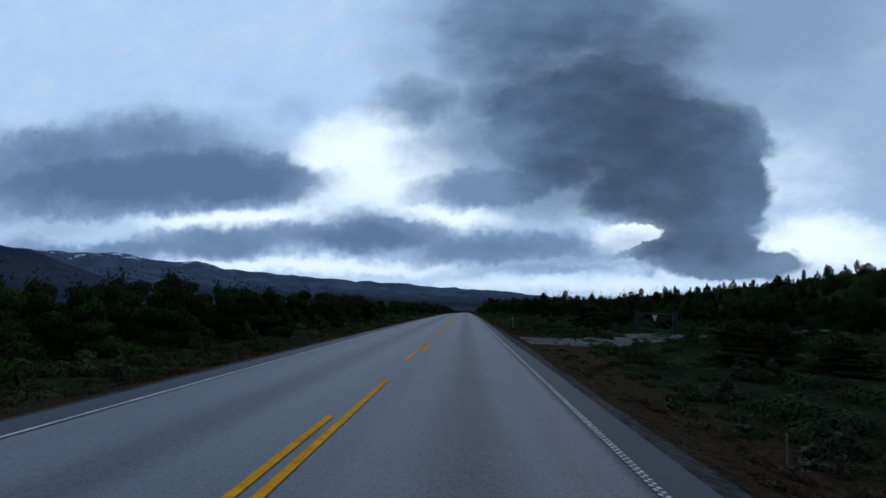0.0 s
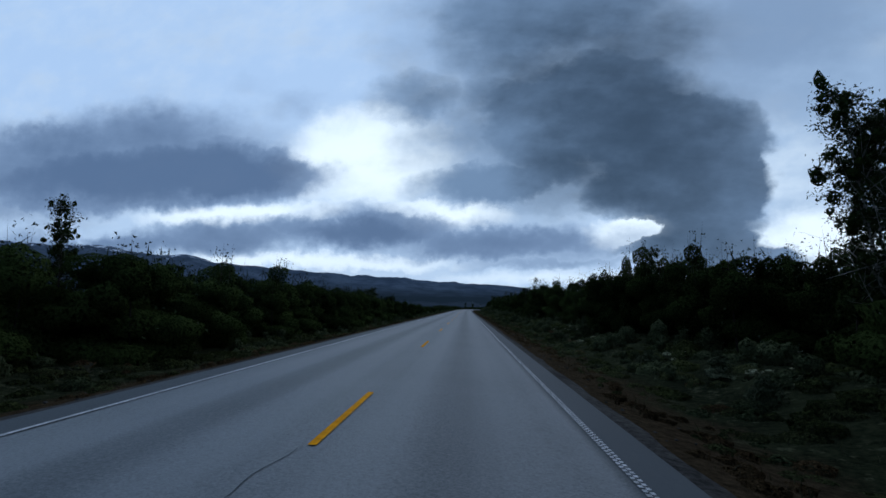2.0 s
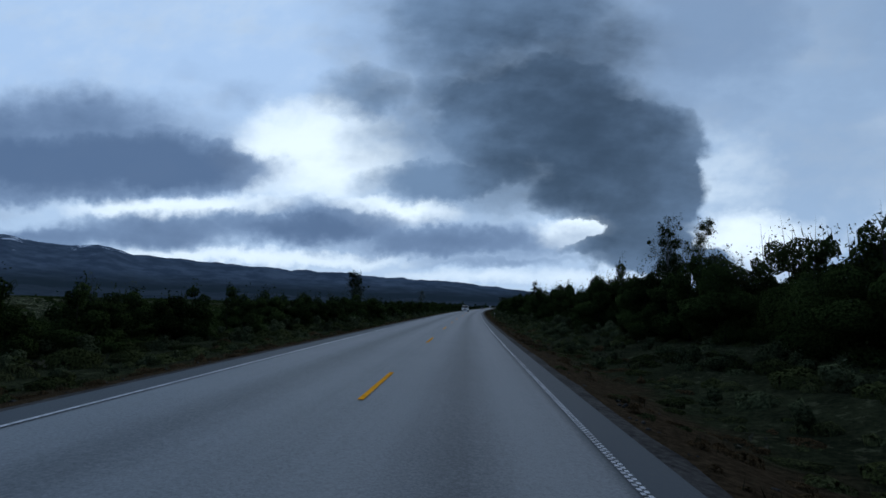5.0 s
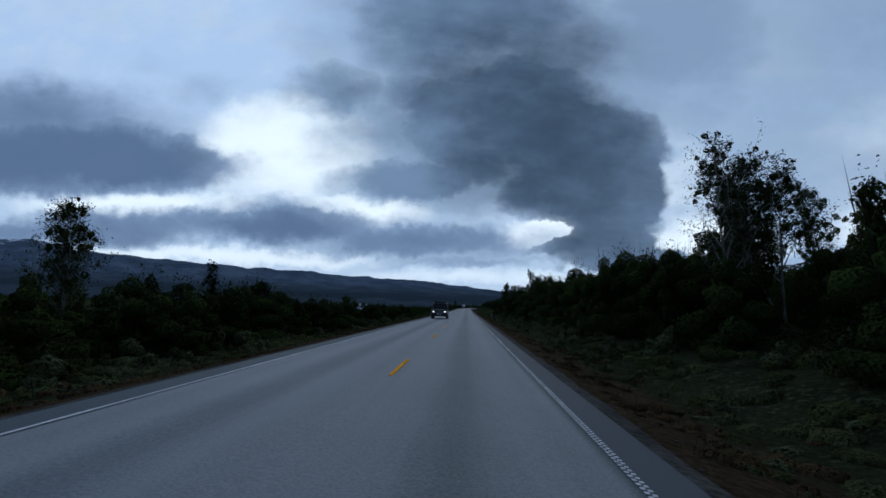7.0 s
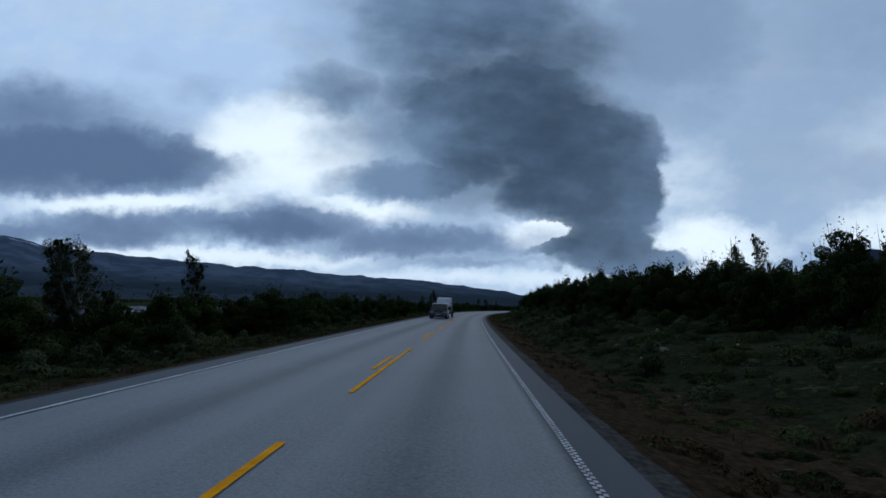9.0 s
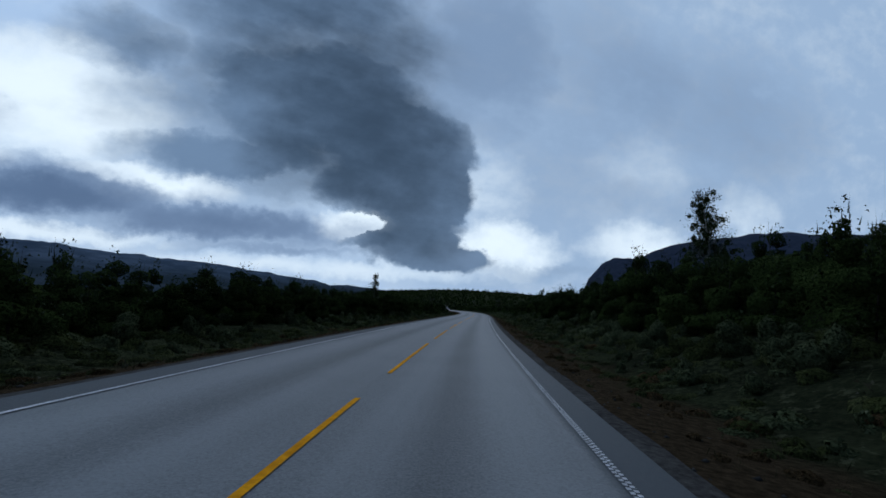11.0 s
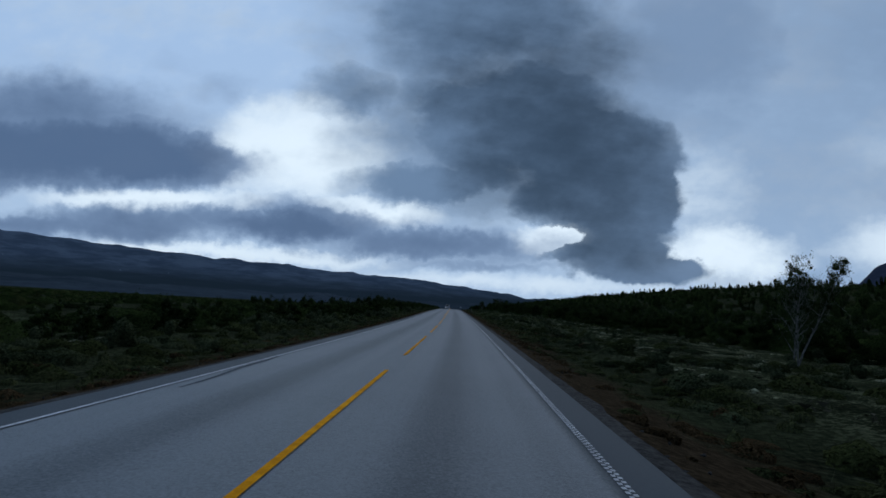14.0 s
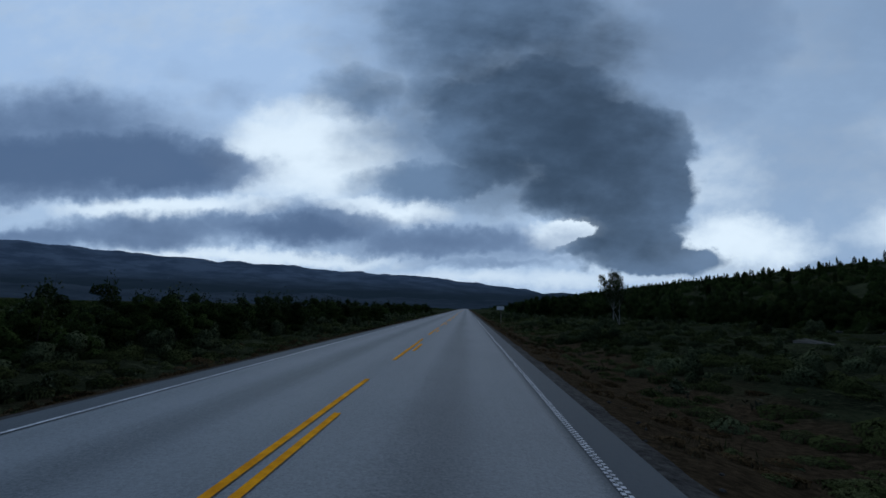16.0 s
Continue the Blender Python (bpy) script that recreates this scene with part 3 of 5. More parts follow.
def ridge(name, label, rows, distance, depth, seed, mid, *mats):
    """A mountain range: crest heights by bearing, falling to the plain on both sides."""
    r = np.random.default_rng(seed)
    bear = np.arange(rows[0][0], rows[-1][0] + 0.01, 0.25)
    crest = np.interp(bear, *zip(*rows))
    verts = []
    steps = [(-1.0, 0.0), (-0.75, 0.16), (-0.5, 0.36), (-0.3, 0.6), (-0.12, 0.88), (0.0, 1.0), (0.3, 0.7), (1.0, 0.0)]
    for off, share in steps:
        far = distance + off * depth
        top = np.tan(np.radians(crest)) * distance * share
        jag = np.array([noise.fractal((b * 0.3, off * 2, seed), 0.9, 2.1, 6) for b in bear])
        top = top + jag * np.tan(np.radians(0.3)) * distance * (share if share < 1 else 0.75)
        ang = np.radians(AXIS - bear)
        verts.append(np.stack([mid[0] - np.sin(ang) * far, mid[1] + np.cos(ang) * far, top - 14 * (share == 0) * 3], -1))
    n = len(bear)
    faces = [(q * n + i, q * n + i + 1, (q + 1) * n + i + 1, (q + 1) * n + i) for q in range(len(steps) - 1) for i in range(n - 1)]
    return tagged(shape(name, np.concatenate(verts), faces, *mats, smooth=True), label, "mountain", kind="structure")


MID = spot(1100, 0)
# wood on the far hill, tinted with painted blue haze
HAZED_HILL = speckled("hazed_hill", (0.022, 0.032, 0.045), (0.05, 0.066, 0.088), 0.02, 1.0, 0.3, 0.5, 0.0)
ridge("backdrop_range", "long mountain range coloured with blue haze, with patches of snow",
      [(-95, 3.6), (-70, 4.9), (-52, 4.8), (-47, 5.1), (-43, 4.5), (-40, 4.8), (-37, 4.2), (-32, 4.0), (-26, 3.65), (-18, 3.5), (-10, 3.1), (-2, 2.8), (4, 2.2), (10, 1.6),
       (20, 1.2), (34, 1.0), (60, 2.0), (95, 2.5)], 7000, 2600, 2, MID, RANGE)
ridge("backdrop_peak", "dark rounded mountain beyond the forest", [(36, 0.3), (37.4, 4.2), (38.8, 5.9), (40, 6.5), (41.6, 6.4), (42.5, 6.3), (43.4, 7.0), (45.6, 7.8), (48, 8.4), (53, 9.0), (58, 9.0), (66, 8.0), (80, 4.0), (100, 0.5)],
      9000, 3000, 9, spot(1800, 0), HAZED_MOUNTAIN)
ridge("backdrop_hill", "dark wooded hill before the mountain range", [(-90, 3.5), (-70, 5.0), (-58, 5.0), (-53, 4.7), (-49, 4.3), (-46, 3.4), (-43, 2.2), (-39, 0.2), (-35, -1.8)], 3000, 900, 6, spot(0, 0), HAZED_HILL)
# the foothill wood's colours hold haze too, hence their blue
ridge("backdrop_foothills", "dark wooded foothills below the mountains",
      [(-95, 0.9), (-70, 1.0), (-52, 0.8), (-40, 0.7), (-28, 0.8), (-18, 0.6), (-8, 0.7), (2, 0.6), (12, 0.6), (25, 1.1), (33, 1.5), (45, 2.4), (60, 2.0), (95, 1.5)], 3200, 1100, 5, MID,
      speckled("hazed_foothills", (0.028, 0.041, 0.053), (0.058, 0.077, 0.096), 0.02, 1.0, 0.3, 0.5, 0.0))
# ---------------------------------------------------------------- vegetation


def tube(points, radii, sides):
    """A bent tapered tube: verts and triangles."""
    points = np.asarray(points, float)
    v, f = [], []
    for i, (p, r) in enumerate(zip(points, radii)):
        ahead_ = points[min(i + 1, len(points) - 1)] - points[max(i - 1, 0)]
        ahead_ /= np.linalg.norm(ahead_) + 1e-9
        a = np.cross(ahead_, (0.31, 0.87, 0.2))
        a /= np.linalg.norm(a) + 1e-9
        b = np.cross(ahead_, a)
        for k in range(sides):
            q = 2 * math.pi * k / sides
            v.append(p + r * (math.cos(q) * a + math.sin(q) * b))
    for i in range(len(points) - 1):
        for k in range(sides):
            a, b = i * sides + k, i * sides + (k + 1) % sides
            f += [(a, b, b + sides), (a, b + sides, a + sides)]
    return np.array(v), np.array(f)


def join(pieces):
    v, f, n = [], [], 0
    for pv, pf in pieces:
        v.append(pv), f.append(pf + n)
        n += len(pv)
    return np.concatenate(v), np.concatenate(f)


def leaves(centres, size, r, slim=0.36):
    """One small pointed spray of leaves at each centre."""
    n = len(centres)
    a = r.normal(size=(n, 3)) + (0, 0, 0.5)
    a /= np.linalg.norm(a, axis=1, keepdims=True) + 1e-9
    b = np.cross(a, r.normal(size=(n, 3)))
    b /= np.linalg.norm(b, axis=1, keepdims=True) + 1e-9
    s = size * r.uniform(0.55, 1.35, (n, 1))
    v = np.stack([centres - a * s * 0.6, centres + a * s * 0.1 + b * s * slim, centres + a * s * 0.5 - b * s * slim * 0.6], 1).reshape(-1, 3)
    return v, np.arange(3 * n).reshape(n, 3)


def leaf_mass(lobes, count, leaf, inner, r):
    """A leafy mass round several hearts: coarse dark sprays within, fine ones outside. lobes: centre, radii."""
    at, rad = np.array([q[0] for q in lobes]), np.array([q[1] for q in lobes])
    way = r.normal(size=(count + inner, 3))
    way /= np.linalg.norm(way, axis=1, keepdims=True)
    pick = r.integers(0, len(lobes), count + inner)
    far = np.concatenate([r.uniform(0.0, 0.5, inner), 0.35 + 0.75 * r.uniform(0, 1, count) ** 0.7])[:, None]
    pos = at[pick] + way * rad[pick] * far
    pos[:, 2] = np.abs(pos[:, 2])
    big = rad.mean() * 0.5
    return join([leaves(pos[:inner], big, r, 0.35), leaves(pos[inner:], leaf, r, 0.36)])


def birch(height, spread, seed, limbs, twigs, per_twig, leaf, stems=1, bare=0.25, fine=True):
    """A mountain birch: wood and leaves, each as verts and triangles."""
    r = np.random.default_rng(seed)
    wood, tips = [], []
    for stem in range(stems):
        lean = r.normal(0, 0.10 if stems == 1 else 0.2, 2)
        h = height * r.uniform(0.85, 1.0) if stem else height
        zs = np.linspace(0, h, 7)
        wob = np.cumsum(r.normal(0, 0.035 * h / 6, (7, 2)), 0)
        line = np.column_stack([lean[0] * zs + wob[:, 0], lean[1] * zs + wob[:, 1], zs])
        thick = 0.0085 * h * (1 - zs / h) ** 0.8 + (0.006 if fine else 0.001)
        wood.append(tube(line, thick, 5))
        for q in range(limbs):
            share = bare + (0.97 - bare) * (q + r.uniform(0, 1)) / limbs
            start = np.array([np.interp(share * h, zs, line[:, k]) for k in range(3)])
            turn = q * 2.4 + r.uniform(-0.5, 0.5)
            reach = spread * (1.15 - share) ** 0.7 * r.uniform(0.55, 1.1)
            out = np.array([math.cos(turn), math.sin(turn), 0])
            end = start + out * reach * 0.8 + (0, 0, reach * r.uniform(0.9, 1.8))
            mid = (start + end) / 2 + r.normal(0, 0.06 * reach, 3) - (0, 0, 0.08 * reach)
            if fine:
                wood.append(tube([start, mid, end], [0.007 * h * (1.1 - share) + 0.006, 0.008, 0.004], 3))
            else:
                wood.append(tube([start, end], [0.008 * h, 0.002 * h], 3))
            for k in range(twigs):
                base = start + (end - start) * r.uniform(0.25, 1.0)
                tip = base + r.normal(0, 0.24 * reach + 0.08, 3) + (0, 0, 0.12 * reach)
                if fine:
                    wood.append(tube([base, tip], [0.006, 0.003], 3))
                tips.append((base, tip))
    pos = []
    for base, tip in tips:
        share = r.uniform(0.15, 1.1, (per_twig, 1))
        pos.append(base + (tip - base) * share + r.normal(0, 0.045 * height ** 0.5, (per_twig, 3)) * (1 if fine else 0.9))
    return join(wood), leaves(np.concatenate(pos), leaf, r, 0.34)


def clump(seed, count, leaf, tall, wide, hearts=4, inner=12):
    """A low bush of a few leafy lobes."""
    r = np.random.default_rng(seed)
    lobes = []
    for k in range(hearts):
        size = r.uniform(0.35, 0.6)
        turn, off = r.uniform(0, 6.28), r.uniform(0, 0.5) * wide
        lobes.append((np.array([off * math.cos(turn), off * math.sin(turn), tall * r.uniform(0.2, 0.6)]), np.array([wide * size, wide * size, tall * size])))
    return leaf_mass(lobes, count, leaf, inner, r)


def scatter(variants, places, scales, turns, r):
    """Many copies of small triangle meshes as one."""
    v, f, m, n = [], [], [], 0
    pick = r.integers(0, len(variants), len(places))
    for k, (bv, bf, bm) in enumerate(variants):
        which = np.nonzero(pick == k)[0]
        if not len(which):
            continue
        c, s = np.cos(turns[which])[:, None], np.sin(turns[which])[:, None]
        sc = scales[which]
        sc = sc[:, None] if sc.ndim == 1 else sc
        x = (bv[None, :, 0] * c - bv[None, :, 1] * s) * sc[:, :1] + places[which, 0:1]
        y = (bv[None, :, 0] * s + bv[None, :, 1] * c) * sc[:, :1] + places[which, 1:2]
        z = bv[None, :, 2] * sc[:, -1:] + places[which, 2:3]
        v.append(np.stack([x, y, z], -1).reshape(-1, 3))
        f.append((bf[None] + (np.arange(len(which)) * len(bv))[:, None, None]).reshape(-1, 3) + n)
        m.append(np.tile(bm, len(which)))
        n += len(bv) * len(which)
    return np.concatenate(v), np.concatenate(f), np.concatenate(m)


BLADES = []
for k in range(4):
    q = np.random.default_rng(90 + k)
    foot = q.normal(0, 0.16, (9, 3)) * (1, 1, 0)
    tip = foot + q.normal(0, 0.04, (9, 3)) * (1, 1, 0) + np.column_stack([np.zeros(9), np.zeros(9), q.uniform(0.05, 0.17, 9)])
    across_ = q.normal(0, 0.0045, (9, 3)) * (1, 1, 0)
    BLADES.append((np.stack([foot - across_, foot + across_, tip], 1).reshape(-1, 3), np.arange(27).reshape(9, 3), np.zeros(9, int)))
TURF = []
for k in range(5):
    q = np.random.default_rng(190 + k)
    foot = q.normal(0, 0.3, (10, 3)) * (1, 1, 0)
    tip = foot + q.normal(0, 0.05, (10, 3)) * (1, 1, 0) + np.column_stack([np.zeros(10), np.zeros(10), q.uniform(0.05, 0.17, 10)])
    across_ = q.normal(0, 0.005, (10, 3)) * (1, 1, 0)
    TURF.append((np.stack([foot - across_, foot + across_, tip], 1).reshape(-1, 3), np.arange(30).reshape(10, 3), np.zeros(10, int)))
STONES = []
for k in range(4):
    q = np.random.default_rng(95 + k)
    corner = np.array([(1, 0, 0), (0, 1, 0), (-1, 0, 0), (0, -1, 0), (0, 0, 1), (0, 0, -1)]) * q.uniform(0.6, 1.4, (6, 1)) + q.normal(0, 0.15, (6, 3))
    STONES.append((corner, np.array([(0, 1, 4), (1, 2, 4), (2, 3, 4), (3, 0, 4), (1, 0, 5), (2, 1, 5), (3, 2, 5), (0, 3, 5)]), np.zeros(8, int)))
TUFTS = []
for k in range(4):
    v, f = clump(80 + k, 13, 0.10, 0.26, 0.7, 3, 2)
    TUFTS.append((v, f, np.zeros(len(f), int)))

# way, distance of the wood's edge from the centre line, height of its trees, trees per 100 square metres
WOOD_RIGHT = [(-100, 34, 3.0, 4), (40, 40, 4.2, 6), (75, 28, 5.2, 8), (100, 18, 5.6, 8), (150, 13, 5.3, 8), (220, 11, 6.2, 8), (260, 11, 6.2, 8), (300, 11, 5.4, 8), (400, 12, 5.6, 8), (440, 11.5, 5.4, 8), (480, 12, 3.7, 8),
              (520, 13, 3.2, 7), (560, 10.5, 4.4, 8), (590, 10.5, 4.4, 8), (610, 11, 5.0, 8), (640, 16, 5.6, 8), (690, 14, 5.6, 8), (740, 10, 4.8, 8), (960, 10, 5.4, 8), (1060, 9.5, 5.8, 8), (1118, 9.5, 5.6, 8), (1128, 15, 6.5, 8), (1145, 17, 6.3, 8), (1170, 17.5, 5.4, 8), (1205, 17, 5.8, 8),
              (1240, 18, 4.8, 8), (1290, 11, 3.9, 8), (1360, 9.5, 3.6, 8), (1450, 9.5, 3.6, 8), (1560, 9.5, 4.2, 7), (1690, 10, 3.6, 8), (1760, 10.5, 3.4, 8), (1800, 10.5, 3.8, 8),
              (1845, 14, 2.8, 6), (1900, 20, 2.8, 7), (1960, 25, 3.4, 8), (2060, 25, 5.2, 8), (2110, 17, 5, 8), (2150, 17, 5.0, 8), (2168, 36, 4.4, 8), (2240, 36, 4.6, 8), (2270, 15, 5, 8), (2700, 14, 4, 8)]
WOOD_LEFT = [(-100, 8.5, 3.8, 7), (60, 9, 3.8, 7), (80, 13, 4, 7), (110, 9, 4, 7), (200, 8.0, 4.6, 8), (330, 8, 4.8, 8), (400, 8.5, 3.2, 8), (440, 8.5, 2.7, 8), (560, 8.5, 2.5, 8), (600, 14, 3.6, 8), (630, 18, 4.4, 8), (690, 17, 4.2, 8),
             (740, 9, 3.4, 7), (960, 8.5, 4.2, 8), (1000, 8.3, 4.2, 8), (1025, 8, 3.5, 8), (1040, 8, 3.2, 8), (1085, 8, 2.8, 8), (1118, 8.5, 2.9, 8), (1128, 9, 2.5, 8), (1135, 10, 1.6, 7), (1146, 11, 0.8, 4), (1210, 11, 0.7, 4), (1255, 8.5, 3.4, 8), (1300, 8.5, 3.7, 8), (1390, 9, 3.7, 8), (1500, 10, 3.6, 7),
             (1700, 8.5, 4, 8), (1765, 8.5, 3.4, 8), (1820, 9.5, 2.6, 7), (1850, 12, 2.0, 5), (1940, 12, 2.0, 6), (1990, 9.5, 3, 8), (2700, 9.5, 3.4, 8)]


STEP_S, STEP_D = 0.8, 0.7
GRID_S, GRID_D = np.arange(-24, 2330, STEP_S), np.arange(4.9, 48, STEP_D)


def domes(s, d, wide, tall):
    """Heights of a leafy surface made of many domes."""
    high = np.zeros((len(GRID_S), len(GRID_D)))
    for a, b, w, h in zip(s, d, wide, tall):
        i0, i1 = max(0, int((a - w + 24) / STEP_S)), int((a + w + 24) / STEP_S) + 2
        j0, j1 = max(0, int((b - w - 4.9) / STEP_D)), int((b + w - 4.9) / STEP_D) + 2
        off = ((GRID_S[i0:i1, None] - a) ** 2 + (GRID_D[None, j0:j1] - b) ** 2) / w ** 2
        patch = high[i0:i1, j0:j1]
        np.maximum(patch, h * np.sqrt(np.clip(1 - off, 0, 1)), out=patch)
    return high


def undergrowth(name, label, high, side, r, mat):
    """The closed heart of a thicket, its inner shade put into the colour."""
    ns, nd = high.shape
    s = GRID_S[:, None] + r.uniform(-0.4, 0.4, high.shape) * STEP_S
    d = GRID_D[None] + r.uniform(-0.4, 0.4, high.shape) * STEP_D
    at = land(s, side * d)
    at[..., 2] += np.where(high > 0.1, high * r.uniform(0.82, 1.02, high.shape), -0.5)
    i, j = np.nonzero((high[:-1, :-1] > 0.1) | (high[1:, 1:] > 0.1) | (high[1:, :-1] > 0.1) | (high[:-1, 1:] > 0.1))
    k = i * nd + j
    tris = np.concatenate([np.stack([k, k + nd, k + nd + 1], 1), np.stack([k, k + nd + 1, k + 1], 1)])
    used, tris = np.unique(tris, return_inverse=True)
    tris = tris.reshape(-1, 3)
    tagged(heap(name, at.reshape(-1, 3)[used], tris, np.zeros(len(tris)), mat), label, "bushes", kind="stuff")


ROUND = bmesh.new()
bmesh.ops.create_icosphere(ROUND, subdivisions=1, radius=1)
ROUND_V = np.array([v.co[:] for v in ROUND.verts])
ROUND_F = np.array([[v.index for v in f.verts] for f in ROUND.faces])
ROUND.free()


GROUND_F = ROUND_F[ROUND_V[ROUND_F].mean(1)[:, 2] > -0.5]


def lumps(centres, radii, r, faces=ROUND_F):
    """Rough leafy lumps; those on the ground need no underside."""
    n, k = len(centres), len(ROUND_V)
    turn = r.uniform(0, 6.28, (n, 1))
    x = ROUND_V[None, :, 0] * np.cos(turn) - ROUND_V[None, :, 1] * np.sin(turn)
    y = ROUND_V[None, :, 0] * np.sin(turn) + ROUND_V[None, :, 1] * np.cos(turn)
    corner = np.stack([x, y, np.broadcast_to(ROUND_V[:, 2], x.shape)], -1) * r.uniform(0.7, 1.25, (n, k, 1))
    return (centres[:, None] + corner * radii[:, None]).reshape(-1, 3), (faces[None] + k * np.arange(n)[:, None, None]).reshape(-1, 3)


def crowns(base, tall, wide, count, size, r, lobes=12, foot=0.0, cores=5, full=1.0):
    """Young birches: base places, heights, widths; dark lumps within, ragged lobes of leaves round them. Verts, triangles, material index."""
    n = len(base)
    share = (np.arange(lobes) + r.uniform(0, 1, (n, lobes))) / lobes
    share = foot + (0.93 - foot) * share
    reach = wide[:, None] * 0.42 * (1.0 - share) ** 0.8 * (0.55 + 0.45 * np.minimum(1, share * 4)) * r.uniform(0.1, 1.0, (n, lobes))
    turn = r.uniform(0, 6.28, (n, lobes))
    lean = r.normal(0, 0.06, (n, 2))
    heart = np.stack([base[:, 0, None] + reach * np.cos(turn) + lean[:, :1] * share * tall[:, None],
                      base[:, 1, None] + reach * np.sin(turn) + lean[:, 1:] * share * tall[:, None], base[:, 2, None] + share * tall[:, None]], -1)
    fat = wide[:, None] * (0.07 + 0.09 * (1.05 - share)) * r.uniform(0.6, 1.3, (n, lobes))
    which = r.integers(0, n, count)
    lobe = r.integers(0, lobes, count)
    way = r.normal(0, 1, (count, 3))
    way *= (r.uniform(0.2, 1.0, count) ** 0.5 / np.linalg.norm(way, axis=1))[:, None]
    at = heart[which, lobe] + way * (fat[which, lobe][:, None] * (1.1, 1.1, 1.3))
    at[:, 2] = np.maximum(at[:, 2], base[which, 2] + 0.05)
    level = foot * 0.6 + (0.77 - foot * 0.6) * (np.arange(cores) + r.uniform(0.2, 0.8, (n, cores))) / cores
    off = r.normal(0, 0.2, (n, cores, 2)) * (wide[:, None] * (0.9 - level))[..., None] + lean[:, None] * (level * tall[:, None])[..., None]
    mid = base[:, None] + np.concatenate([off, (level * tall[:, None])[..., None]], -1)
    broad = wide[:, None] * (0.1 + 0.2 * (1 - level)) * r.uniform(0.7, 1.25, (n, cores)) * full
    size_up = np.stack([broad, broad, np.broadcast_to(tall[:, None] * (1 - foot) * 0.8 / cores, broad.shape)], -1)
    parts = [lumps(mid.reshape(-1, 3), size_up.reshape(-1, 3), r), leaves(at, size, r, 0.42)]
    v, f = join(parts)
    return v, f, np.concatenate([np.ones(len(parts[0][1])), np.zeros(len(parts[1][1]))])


def twigs_up(base, tall, r, count=14):
    """Slim upright leafy twigs round the tops."""
    n = len(base) * count
    which = np.repeat(np.arange(len(base)), count)
    high = tall[which]
    foot = base[which] + np.column_stack([r.normal(0, 0.045, n) * high, r.normal(0, 0.045, n) * high, high * r.uniform(0.55, 0.84, n)])
    tip = foot + np.column_stack([r.normal(0, 0.03, n) * high, r.normal(0, 0.03, n) * high, high * r.uniform(0.05, 0.12, n)])
    turn = r.uniform(0, 6.28, n)
    wide = np.column_stack([np.cos(turn), np.sin(turn), np.zeros(n)]) * r.uniform(0.012, 0.04, (n, 1))
    return np.stack([foot - wide, foot + wide, tip], 1).reshape(-1, 3), np.arange(3 * n).reshape(n, 3)


def poles(base, tall, r):
    """Thin leaning stems."""
    n = len(base)
    turn = r.uniform(0, 6.28, n)
    top = base + np.column_stack([r.normal(0, 0.06, n) * tall, r.normal(0, 0.06, n) * tall, tall])
    v = np.stack([base + np.column_stack([np.cos(turn + q), np.sin(turn + q), np.zeros(n)]) * (0.012 * tall)[:, None] for q in (0, 2.09, 4.19)] + [top], 1).reshape(-1, 3)
    k = np.arange(n)[:, None] * 4
    return v, np.concatenate([k + [0, 1, 3], k + [1, 2, 3], k + [2, 0, 3]])


def fringe(high, side, count, size, r):
    """Sprays of leaves over a low leafy surface."""
    slope = np.abs(np.gradient(high, axis=1)) + 0.08
    weight = np.where(high > 0.1, slope, 0).ravel()
    pick = r.choice(len(weight), count, p=weight / weight.sum())
    i, j = np.divmod(pick, high.shape[1])
    at = land(GRID_S[i] + r.uniform(-0.5, 0.5, count), side * (GRID_D[j] + r.uniform(-0.45, 0.45, count)))
    at[:, 2] += high.ravel()[pick] * r.uniform(0.15, 1.1, count)
    return leaves(at, size, r, 0.4)


